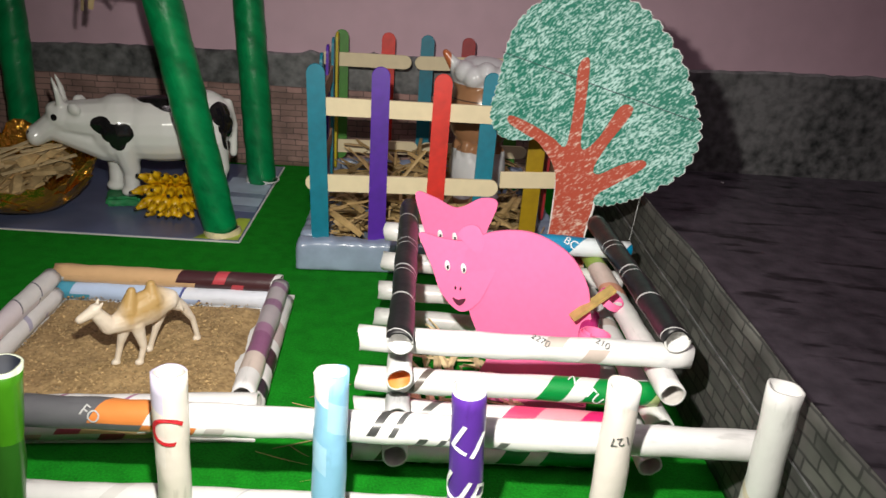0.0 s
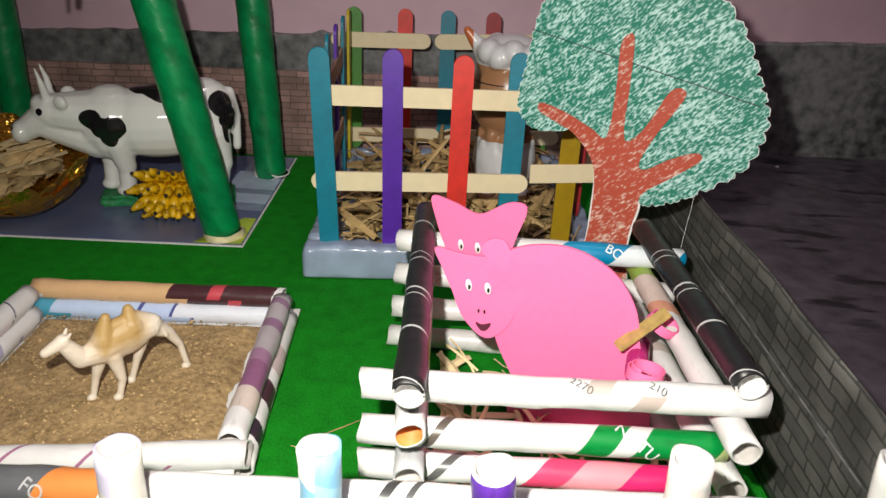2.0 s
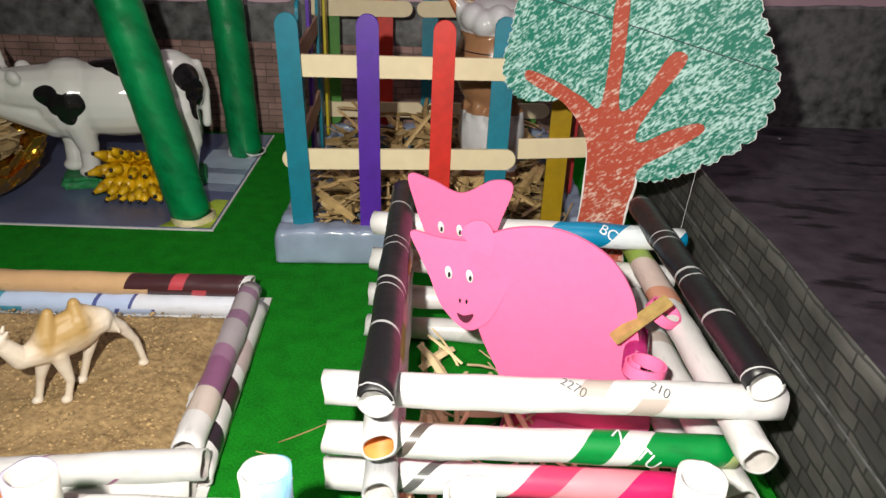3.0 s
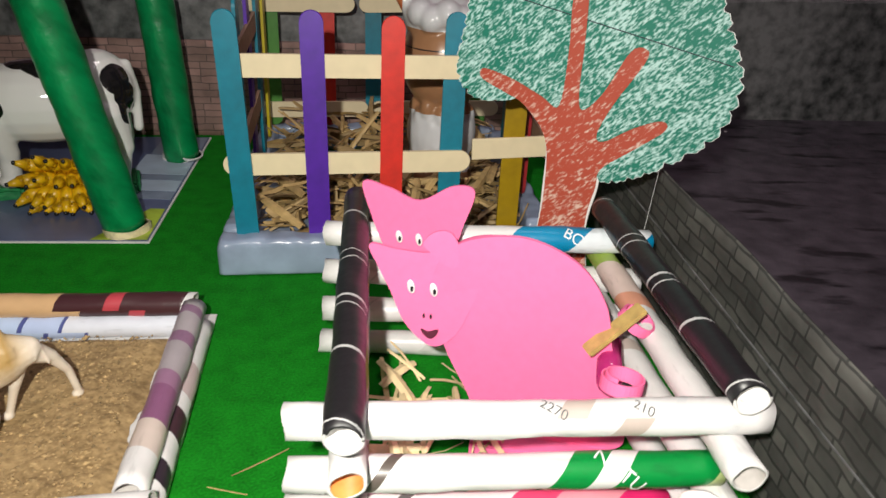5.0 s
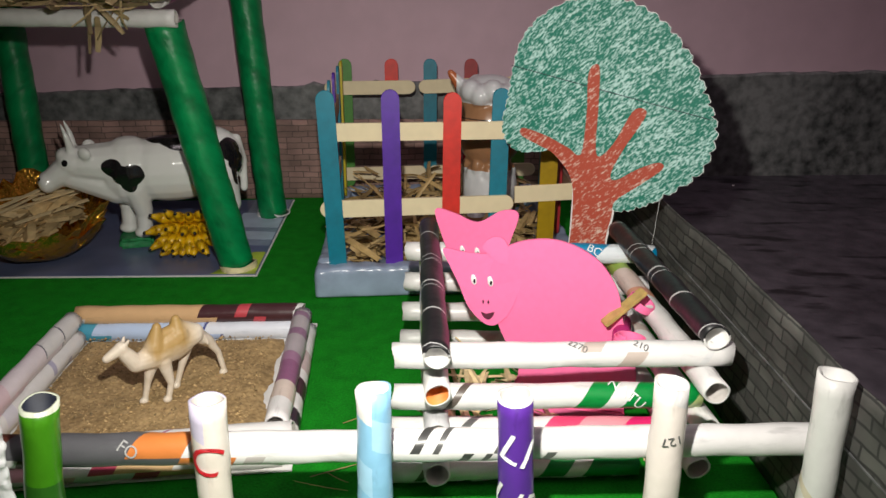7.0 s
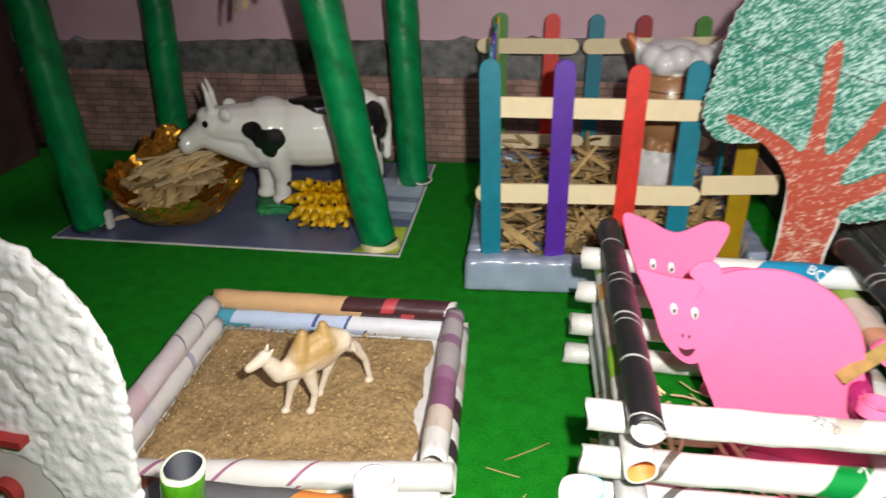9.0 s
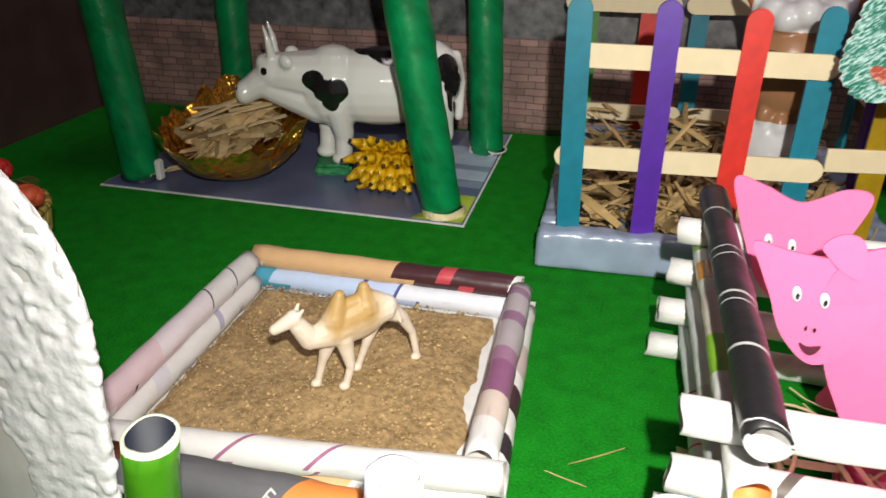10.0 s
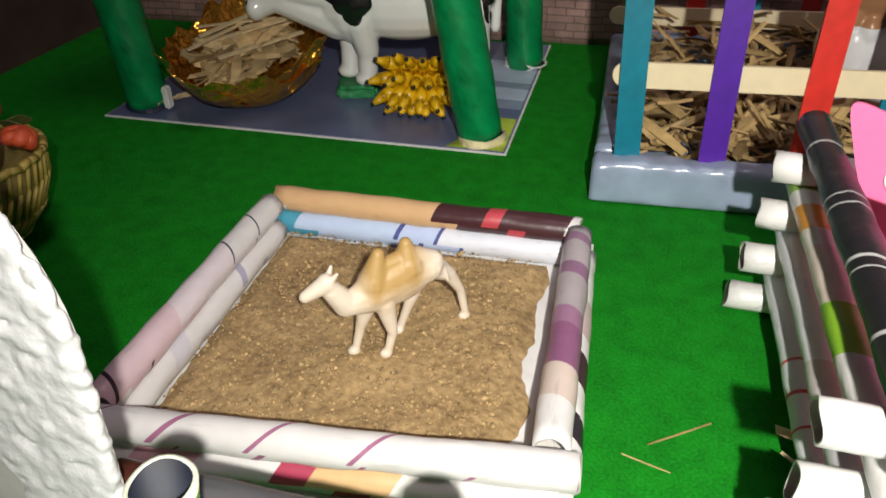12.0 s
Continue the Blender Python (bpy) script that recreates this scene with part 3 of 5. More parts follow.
def stick(x, y, z0, z1, mat, yaw=0.0, lean=0.0, roll=0.0, w=SW, name="stick"):
    ob = part(name, stick_bm(z1 - z0, w), mat, cage)
    ob.matrix_basis = pose(x, y, z0, lean, roll, yaw)
    return ob


def bar(p0, p1, mat=WOOD, w=SW, ends=True):
    """A stick lying on its edge between two points."""
    d = Vector(p1) - Vector(p0)
    ob = part("cross_bar", stick_bm(d.length, w, round_ends=ends), mat, cage)
    x = d.normalized()
    up = Vector((0, 0, 1))
    out = up.cross(x).normalized()
    ob.matrix_basis = Matrix.Translation(p0) @ Matrix((x.cross(out) * -1, out * -1, x)).transposed().to_4x4()
    return ob


stick(-0.0475, 0.499, 0.010, 0.139, TEAL, 6, -1, -2)
stick(-0.0095, 0.5035, 0.010, 0.139, PURPLE, 6, -2, -0.5)
stick(0.0285, 0.5075, 0.010, 0.137, RED, 6, -2, 0.5)
stick(0.0595, 0.513, 0.010, 0.139, TEAL, 6, -3, 1)
stick(0.0945, 0.5265, 0.010, 0.137, OCHRE, 6, -1, 0.5)
bar((-0.059, 0.5025, 0.059), (0.071, 0.5155, 0.062))
bar((-0.052, 0.505, 0.111), (0.068, 0.5165, 0.112))
bar((0.072, 0.5225, 0.066), (0.116, 0.5305, 0.067), ends=False)
for x, y, m in ((-0.071, 0.690, LEAFGREEN), (-0.0305, 0.6935, RED), (0.0035, 0.697, TEAL), (0.0395, 0.7005, DARKRED), (0.084, 0.705, LEAFGREEN)):
    stick(x, y, 0.022, 0.137, m, 5, -1, 0)
bar((-0.089, 0.6865, 0.112), (-0.0095, 0.6935, 0.113))
bar((-0.0065, 0.694, 0.113), (0.1, 0.703, 0.117))
bar((-0.085, 0.687, 0.034), (0.0, 0.694, 0.036))
bar((0.002, 0.694, 0.036), (0.1, 0.703, 0.038))
BROWN_WOOD = material("brown_stick", (0.36, 0.22, 0.14), 0.6, grain=0.2, scale=120)
for y, m in ((0.545, TEAL), (0.585, PURPLE), (0.625, TEAL), (0.66, YELLOW)):
    stick(-0.053 - (y - 0.5) * 0.1, y, 0.022, 0.139, m, 96, 0, 0)
bar((-0.051, 0.508, 0.111), (-0.066, 0.625, 0.112), BROWN_WOOD)
bar((-0.051, 0.508, 0.062), (-0.066, 0.625, 0.062), BROWN_WOOD)
for y, m in ((0.57, DARKRED), (0.61, PURPLE), (0.65, TEAL)):
    stick(0.113 - (y - 0.5) * 0.08, y, 0.022, 0.137, m, 96, 0, 0)
bar((0.116, 0.535, 0.062), (0.104, 0.68, 0.062), BROWN_WOOD)

# ---- cardboard tree ----
tree = thing("paper_tree", "crayon-coloured card cut-out tree with brown trunk", "tree")


def crayon(name, paper, wax, level, sway):
    """Wax strokes on rough paper: short slanting marks, denser in some places."""
    m = bpy.data.materials.new(name)
    m.use_nodes = True
    t = m.node_tree
    b = t.nodes["Principled BSDF"]
    b.inputs["Roughness"].default_value = 0.6
    co = t.nodes.new("ShaderNodeTexCoord")

    def field(turn, scale, detail):
        mp = t.nodes.new("ShaderNodeMapping")
        mp.vector_type = "TEXTURE"
        mp.inputs["Rotation"].default_value = (0, turn, 0)
        mp.inputs["Scale"].default_value = [1 / k for k in scale]
        t.links.new(co.outputs["Object"], mp.inputs["Vector"])
        n = t.nodes.new("ShaderNodeTexNoise")
        n.inputs["Scale"].default_value, n.inputs["Detail"].default_value = 1.0, detail
        t.links.new(mp.outputs[0], n.inputs["Vector"])
        return n.outputs["Fac"]

    def sums(a, b_, k):
        n = t.nodes.new("ShaderNodeMath")
        n.operation = "MULTIPLY_ADD"
        t.links.new(b_, n.inputs[0])
        n.inputs[1].default_value = k
        t.links.new(a, n.inputs[2])
        return n.outputs[0]

    grain = sums(field(-0.8, (420, 500, 1150), 2.5), field(-0.65, (90, 200, 420), 2.0), 0.55)
    dense = sums(grain, field(-0.7, (45, 45, 90), 1.5), sway * 6)
    ramp = t.nodes.new("ShaderNodeValToRGB")
    mid = level + 0.275 + sway * 3
    ramp.color_ramp.elements[0].position, ramp.color_ramp.elements[0].color = (mid - 0.09) / 2, (*wax, 1)
    ramp.color_ramp.elements[1].position, ramp.color_ramp.elements[1].color = (mid + 0.12) / 2, (*paper, 1)
    half = t.nodes.new("ShaderNodeMath")
    half.operation = "MULTIPLY"
    half.inputs[1].default_value = 0.5
    t.links.new(dense, half.inputs[0])
    t.links.new(half.outputs[0], ramp.inputs[0])
    t.links.new(ramp.outputs[0], b.inputs["Base Color"])
    bp = t.nodes.new("ShaderNodeBump")
    bp.inputs["Strength"].default_value, bp.inputs["Distance"].default_value = 0.3, 0.0004
    t.links.new(grain, bp.inputs["Height"])
    t.links.new(bp.outputs[0], b.inputs["Normal"])
    return m


CROWN = crayon("green_crayon", (0.45, 0.67, 0.64), (0.002, 0.17, 0.115), 0.535, 0.05)
TRUNK = crayon("brown_crayon", (0.66, 0.46, 0.38), (0.4, 0.06, 0.03), 0.62, 0.06)
crown_line = curve_pts([(-0.0375, 0.1235), (-0.0345, 0.1135), (-0.026, 0.1078), (-0.012, 0.1092), (0.0, 0.1122), (0.012, 0.1), (0.028, 0.083), (0.037, 0.0785), (0.05, 0.083), (0.065, 0.0925), (0.081, 0.1075), (0.0862, 0.129), (0.0796, 0.1475),
                        (0.0675, 0.17), (0.047, 0.19), (0.022, 0.1985), (0.0, 0.1955), (-0.018, 0.1855), (-0.028, 0.172), (-0.032, 0.157), (-0.0345, 0.14)], 20)
heart = Vector((0.024, 0.136))
pts, walked = [], 0.0
for k, p in enumerate(crown_line):
    walked += (Vector(p) - Vector(crown_line[k - 1])).length if k else 0
    bite = 1 - abs(math.sin(walked * 390 + 1.2 * math.sin(walked * 70)))
    out = (Vector(p) - heart).normalized()
    deep = 0.0026 if p[0] > 0.03 and p[1] > 0.09 else 0.0012
    q = Vector(p) - out * deep * bite ** 2 + out * 0.0003 * math.sin(walked * 1700)
    pts.append((q.x, q.y))
part("crown_edge", outline_bm([tuple(heart + (Vector(p) - heart) * 1.006) for p in pts], 0.0007, 0.0004), PAPER, tree, "white cut edge of the card")
part("crown", outline_bm(pts, 0.0008), CROWN, tree)
ctrl = [(0.002, 0.012), (0.0085, 0.05), (0.0098, 0.075), (0.0075, 0.095), (-0.0035, 0.1085), (-0.0135, 0.1132), (-0.0245, 0.118), (-0.0238, 0.1225), (-0.0095, 0.1192), (0.004, 0.1135), (0.0125, 0.1105), (0.0142, 0.135), (0.0137, 0.157), (0.0193, 0.161), (0.0206, 0.14), (0.0207, 0.117), (0.0232, 0.11),
        (0.031, 0.1185), (0.0402, 0.1375), (0.0468, 0.139), (0.0467, 0.1335), (0.0365, 0.115), (0.0308, 0.1005), (0.034, 0.0972), (0.046, 0.1052), (0.0572, 0.1102), (0.0595, 0.1065), (0.0472, 0.0955), (0.0347, 0.0845), (0.0333, 0.075), (0.0308, 0.055), (0.034, 0.012)]
mid = Vector((0.021, 0.07))
part("card_edge", outline_bm([tuple(Vector(p) + (Vector(p) - mid).normalized() * 0.0012) if p[1] < 0.1 else p for p in curve_pts(ctrl, 5)], 0.0008, 0.0003), PAPER, tree, "white cut edge of the card")
part("trunk", outline_bm(curve_pts(ctrl, 5), 0.001, -0.0006), TRUNK, tree, "brown crayon trunk with four branches")
bm = box_bm((0.116, 0.0003, 0.0004), (0, 0, 0))
o = part("crease", bm, DARK_IN, tree, "dark fold line across the crown")
o.matrix_basis = pose(0.0245, -0.00055, 0.1475, 0, 11, 0)
bm = bmesh.new()
limb(bm, (0.06, 0, 0.0905), (0.0575, 0.001, 0.052), 0.00009, 0.00009, 6)
part("thread", bm, WHITE, tree, "thin loose thread")
tree.matrix_basis = Matrix.Translation((0.0949, 0.4629, 0)) @ Matrix.Rotation(radians(-22.9), 4, "Z")

# ---- pigs ----


def pig(place, yaw, head_yaw, front):
    p = thing("foam_pig", "pink foam cut-out pig with smiling face in the pen" if front else "pink foam cut-out pig behind another pig", "pig", "pigs in the pen")
    body = [(0.015, 0.0075), (0.0165, 0.022), (0.006, 0.045), (0.0, 0.07), (0.008, 0.087), (0.03, 0.0925), (0.05, 0.085), (0.0615, 0.07), (0.066, 0.052), (0.072, 0.036), (0.0745, 0.022), (0.073, 0.0085), (0.045, 0.0055)]
    if not front:
        body = [(x * 0.74 + 0.012, z * 0.8) for x, z in body]
    o = part("body", outline_bm(curve_pts(body), 0.0016, 0.0036), PINK, p)
    o.matrix_basis = pose(0, 0, 0, 0, 0, yaw)
    bm = box_bm((0.052, 0.018, 0.0075), (0.044, 0.004, 0.0041), 0.001)
    if front:
        part("foot_strip", bm, PINK, p, "folded pink foam foot").matrix_basis = pose(0, 0, 0, 0, 0, yaw)
    else:
        bm.free()
    head = [(-0.0228, 0.0905), (-0.0192, 0.077), (-0.0148, 0.066), (-0.009, 0.0535), (0.001, 0.0455), (0.0095, 0.051), (0.015, 0.064), (0.0185, 0.0765), (0.0222, 0.0915), (0.0135, 0.0928), (0.0005, 0.0855), (-0.012, 0.0892)]
    if front:
        head = [(x, 0.07 + (z - 0.07) * (0.66 if x < 0 else 0.85)) if z > 0.07 else (x, z) for x, z in head]
    h = part("head", outline_bm(curve_pts(head), 0.0013, 0.0), PINK, p)
    h.matrix_basis = pose(0, 0, 0, -3, 0, head_yaw)
    if front:
        ear = [(-0.0033, 0.0862), (-0.0015, 0.0896), (0.0022, 0.0918), (0.0065, 0.0912), (0.0092, 0.0862), (0.0086, 0.0785), (0.0028, 0.0802), (-0.0021, 0.0845)]
        part("ear", outline_bm(curve_pts(ear), 0.0009, -0.0012), PINK, h)
    for x, z in ((-0.0072, 0.0692), (0.001, 0.0690)):
        bm = bmesh.new()
        blob(bm, (x, -0.0014, z), (0.0014, 0.0005, 0.0027), (0, -12, 0))
        e = part("eye", bm, WHITE, h, "white oval eye", smooth=True)
    for x, z in ((-0.0068, 0.0686), (0.0014, 0.0684)):
        bm = bmesh.new()
        blob(bm, (x, -0.0018, z), (0.0006, 0.0003, 0.0012))
        part("pupil", bm, BLACK, h, smooth=True)
    for x in (-0.0022, 0.0004):
        bm = bmesh.new()
        blob(bm, (x, -0.0012, 0.058), (0.00045, 0.0003, 0.001))
        part("nostril", bm, BLACK, h, smooth=True)
    part("mouth", outline_bm(curve_pts([(-0.003, 0.0525), (-0.0003, 0.0518), (0.0034, 0.053), (0.0024, 0.0502), (0.0004, 0.0489), (-0.0018, 0.0502)], 5), 0.0004, -0.0012), MOUTH, h, "dark red smiling mouth")
    p.matrix_basis = Matrix.Translation(place)
    return p


MOUTH = material("dark_red_mouth", (0.09, 0.01, 0.03), 0.6)
pig((0.0515, 0.3595, 0.0), -9, -10, True)
pig((0.045, 0.3995, 0.0), -10, -12, False)

# ---- front fence ----
fence = thing("tube_fence", "low fence of upright rolled-paper tubes on rails", "fence")
limegreen = printed("lime_green_print", [(0, (0.03, 0.13, 0.015)), (0.05, (0.06, 0.25, 0.01)), (0.0775, (0.7, 0.75, 0.6))], 0.08, 0.0, rough=0.3)
skyblue = printed("sky_blue_print", [(0, (0.25, 0.5, 0.72)), (0.05, (0.36, 0.6, 0.8)), (0.062, (0.25, 0.5, 0.72)), (0.079, W)], 0.08, 0.02)
violet = printed("violet_print", [(0, (0.09, 0.025, 0.27)), (0.079, W)], 0.08, 0.0)
cream = printed("cream_print", [(0, (0.72, 0.64, 0.58)), (0.05, (0.74, 0.67, 0.62)), (0.072, (0.6, 0.55, 0.7))], 0.08, 0.02)
blush = printed("blush_print", [(0, (0.76, 0.68, 0.64)), (0.03, (0.78, 0.7, 0.66)), (0.074, W)], 0.08, 0.02)
plain = printed("plain_print", [(0, (0.72, 0.7, 0.66)), (0.03, (0.65, 0.58, 0.45)), (0.034, (0.72, 0.71, 0.7))], 0.08, 0.03)
rail_print = printed("grey_orange_white_print", [(0, (0.1, 0.03, 0.02)), (0.012, (0.1, 0.1, 0.11)), (0.058, (0.62, 0.2, 0.05)), (0.078, W), (0.082, (0.5, 0.45, 0.45)), (0.088, W), (0.16, (0.05, 0.05, 0.05)), (0.164, W), (0.168, (0.08, 0.08, 0.08)), (0.171, W), (0.19, (0.1, 0.1, 0.1)), (0.194, W)], 0.3, 0.02)
for foot, x, y, z, m, ins in ((-0.106, -0.0955, 0.228, 0.0795, limegreen, DARK_IN), (-0.0455, -0.0435, 0.2365, 0.077, cream, None), (0.0105, 0.012, 0.24, 0.081, skyblue, PAPER), (0.062, 0.059, 0.238, 0.0815, violet, None), (0.1145, 0.113, 0.2505, 0.08, blush, PAPER), (0.17, 0.1675, 0.251, 0.0845, plain, PAPER)):
    tube("post", (foot, y, 0.0008), (x, y, z), 0.006, m, fence, inside=ins)
tube("rail", (-0.128, 0.2455, 0.047), (0.182, 0.2695, 0.047), 0.006, rail_print, fence)
tube("rail", (-0.128, 0.2455, 0.0072), (0.178, 0.2695, 0.0085), 0.0056, faint, fence)
# ---- cow shed ----
shed = thing("cow_shed", "cow shed on four crepe-wrapped green posts with straw roof", "shed")
CREPE = material("green_crepe", (0.0, 0.2, 0.06), 0.38, grain=0.45, scale=110, bump=1.0, detail=7, coat=0.15)
# the crepe winds up the post on a slant
t = CREPE.node_tree
slant = t.nodes.new("ShaderNodeMapping")
slant.vector_type = "TEXTURE"
slant.inputs["Rotation"].default_value, slant.inputs["Scale"].default_value = (0.5, 0.7, 0), (1.0, 1.0, 4.5)
for n in list(t.nodes):
    if n.type == "TEX_NOISE":
        t.links.new(n.inputs["Vector"].links[0].from_socket, slant.inputs["Vector"])
        t.links.new(slant.outputs[0], n.inputs["Vector"])
    if n.type == "BUMP":
        n.inputs["Distance"].default_value = 0.0012
for p0, p1 in (((-0.1315, 0.538, 0.003), (-0.158, 0.52, 0.178)), ((-0.137, 0.664, 0.0018), (-0.146, 0.66, 0.21)), ((-0.343, 0.525, 0.0018), (-0.35, 0.515, 0.178)), ((-0.352, 0.665, 0.0018), (-0.348, 0.662, 0.21))):
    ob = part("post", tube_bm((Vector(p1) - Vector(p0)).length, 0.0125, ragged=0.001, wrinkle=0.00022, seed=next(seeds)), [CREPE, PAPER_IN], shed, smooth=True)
    ob.matrix_basis = along(p0, p1)
MAGENTA = printed("magenta_print", [(0, (0.42, 0.05, 0.25)), (0.03, W), (0.05, (0.42, 0.05, 0.25))], 0.13, 0.02)
tube("roof_rail", (-0.37, 0.503, 0.181), (-0.146, 0.511, 0.181), 0.0055, PAPER, shed)
tube("roof_rail", (-0.365, 0.668, 0.2155), (-0.12, 0.675, 0.2155), 0.0055, PAPER, shed)
tube("rafter", (-0.152, 0.499, 0.1925), (-0.138, 0.69, 0.226), 0.005, MAGENTA, shed, label="magenta and white printed rafter")
tube("rafter", (-0.352, 0.499, 0.1925), (-0.345, 0.69, 0.226), 0.005, PAPER, shed)
LEAFSTRAW = material("dry_leaf_straw", (0.34, 0.25, 0.13), 0.6, grain=0.35, scale=120, vary=0.6)


def on_roof(rng):
    x, s = rng.uniform(-0.37, -0.155), rng.random() ** 1.3
    return (x, 0.492 + 0.19 * s, 0.1895 + 0.04 * s + rng.uniform(0, 0.008))


straws("straw_thatch", 520, on_roof, (0.03, 0.07), (0.002, 0.007), LEAFSTRAW, shed, 11, 0.12)
straws("hanging_straw", 9, lambda r: (r.uniform(-0.195, -0.158), 0.495, r.uniform(0.172, 0.188)), (0.02, 0.035), (0.002, 0.004), LEAFSTRAW, shed, 5, 1.4)

MAT = material("slate_blue_card", (0.1, 0.125, 0.23), 0.3, grain=0.2, scale=40)
mat_thing = thing("printed_mat", "slate-blue printed card under the shed", "mat")


def sheet(name, quad, z0, z1, mat, parent, label=""):
    bm = bmesh.new()
    v0, v1 = [bm.verts.new((x, y, z0)) for x, y in quad], [bm.verts.new((x, y, z1)) for x, y in quad]
    bm.faces.new(v1), bm.faces.new(v0[::-1])
    n = len(quad)
    for i in range(n):
        bm.faces.new((v0[i], v0[(i + 1) % n], v1[(i + 1) % n], v1[i]))
    return part(name, bm, mat, parent, label)


sheet("card", [(-0.36, 0.506), (-0.114, 0.525), (-0.13, 0.713), (-0.37, 0.69)], 0.0004, 0.0014, MAT, mat_thing)
sheet("paper_edge", [(-0.3612, 0.5045), (-0.1128, 0.5236), (-0.1288, 0.7144), (-0.371, 0.691)], 0.0002, 0.0009, PAPER, mat_thing, "white paper edge")
LIME = material("lime_print", (0.3, 0.4, 0.04), 0.35, grain=0.5, scale=90)
PALE = material("pale_blue_print", (0.38, 0.47, 0.58), 0.35, grain=0.15, scale=60)
PALE2 = material("grey_blue_print", (0.2, 0.25, 0.34), 0.35, grain=0.2, scale=60)
sheet("printed_corner", [(-0.147, 0.5232), (-0.1148, 0.5258), (-0.1187, 0.57), (-0.128, 0.57)], 0.0015, 0.0017, LIME, mat_thing, "lime green printed corner")
for k, (a, b, m) in enumerate(((0.585, 0.598, PALE2), (0.599, 0.618, PALE), (0.619, 0.628, PALE2), (0.629, 0.668, PALE), (0.669, 0.71, PALE2))):
    f = lambda y: -0.1145 - (y - 0.525) * 0.085
    sheet("printed_stripe", [(-0.162, a), (f(a) - 0.0005, a), (f(b) - 0.0005, b), (-0.165, b)], 0.0015, 0.0017, m, mat_thing, "pale blue printed stripe")
TAPE = material("cream_tape", (0.65, 0.55, 0.35), 0.4, grain=0.5, scale=220)
for c, m, r in (((-0.131, 0.5375, 0.004), TAPE, 0.0131), ((-0.137, 0.664, 0.004), PAPER, 0.0135), ((-0.343, 0.5245, 0.004), material("navy_tape", (0.02, 0.025, 0.05), 0.4, grain=0.3, scale=100), 0.0138)):
    bm = tube_bm(0.003, r, ragged=0.0016, wrinkle=0.0012, sides=24, seed=next(seeds))
    ob = part("tape_foot", bm, [m, m], shed, "crumpled tape at the post's foot")
    ob.matrix_basis = Matrix.Translation((c[0], c[1], 0.0019))
bm = box_bm((0.004, 0.006, 0.014), (-0.327, 0.5235, 0.0095), 0.001)
part("tape_tab", bm, PAPER, shed, "white paper tab")

# ---- cow ----
COW = material("cow_glaze", (0.78, 0.78, 0.76), 0.16, coat=0.6)
t = COW.node_tree
co = t.nodes.new("ShaderNodeTexCoord")
wob = t.nodes.new("ShaderNodeTexNoise")
wob.inputs["Scale"].default_value = 70
t.links.new(co.outputs["Object"], wob.inputs["Vector"])
last = None
for c, r in (((-0.024, -0.021, 0.0745), 0.0085), ((-0.017, -0.023, 0.068), 0.0085), ((-0.008, -0.023, 0.0675), 0.0092), ((-0.012, -0.023, 0.06), 0.0072), ((0.03, -0.004, 0.099), 0.02), ((0.014, -0.002, 0.098), 0.012), ((0.069, -0.016, 0.083), 0.0105), ((0.073, -0.014, 0.072), 0.009), ((0.072, -0.012, 0.061), 0.010), ((0.04, 0.024, 0.07), 0.015), ((-0.0575, -0.0122, 0.0785), 0.0026), ((-0.0785, -0.006, 0.0655), 0.0016), ((-0.056, 0.0125, 0.0785), 0.0019)):
    d = t.nodes.new("ShaderNodeVectorMath")
    d.operation = "DISTANCE"
    t.links.new(co.outputs["Object"], d.inputs[0])
    d.inputs[1].default_value = c
    s = t.nodes.new("ShaderNodeMath")
    s.operation = "DIVIDE"
    t.links.new(d.outputs["Value"], s.inputs[0])
    s.inputs[1].default_value = r
    if last:
        mn = t.nodes.new("ShaderNodeMath")
        mn.operation = "MINIMUM"
        t.links.new(last.outputs[0], mn.inputs[0])
        t.links.new(s.outputs[0], mn.inputs[1])
        last = mn
    else:
        last = s
ad = t.nodes.new("ShaderNodeMath")
ad.operation = "MULTIPLY_ADD"
t.links.new(wob.outputs["Fac"], ad.inputs[0])
ad.inputs[1].default_value = 0.35
t.links.new(last.outputs[0], ad.inputs[2])
rp = t.nodes.new("ShaderNodeValToRGB")
rp.color_ramp.elements[0].position, rp.color_ramp.elements[0].color = 0.60, (0.01, 0.01, 0.011, 1)
rp.color_ramp.elements[1].position, rp.color_ramp.elements[1].color = 0.615, (0.8, 0.8, 0.78, 1)
mrr = t.nodes.new("ShaderNodeMath")
mrr.operation = "MULTIPLY"
t.links.new(ad.outputs[0], mrr.inputs[0])
mrr.inputs[1].default_value = 0.52
t.links.new(mrr.outputs[0], rp.inputs[0])
t.links.new(rp.outputs[0], t.nodes["Principled BSDF"].inputs["Base Color"])
bm = bmesh.new()
blob(bm, (0.022, 0, 0.0665), (0.05, 0.0225, 0.0275))
blob(bm, (-0.011, 0, 0.0665), (0.0255, 0.021, 0.0285))
blob(bm, (0.055, 0, 0.073), (0.024, 0.021, 0.026))
limb(bm, (-0.016, 0, 0.073), (-0.045, 0, 0.075), 0.019, 0.0145)
blob(bm, (-0.052, 0, 0.076), (0.0135, 0.0135, 0.0125), (0, 25, 0))
limb(bm, (-0.056, 0, 0.072), (-0.071, 0, 0.0625), 0.0115, 0.0085)
blob(bm, (-0.0735, 0, 0.0615), (0.0072, 0.0104, 0.0088))
blob(bm, (-0.059, 0, 0.083), (0.006, 0.0085, 0.005), (0, -35, 0))
limb(bm, (-0.058, 0, 0.066), (-0.022, 0, 0.054), 0.0095, 0.0145)
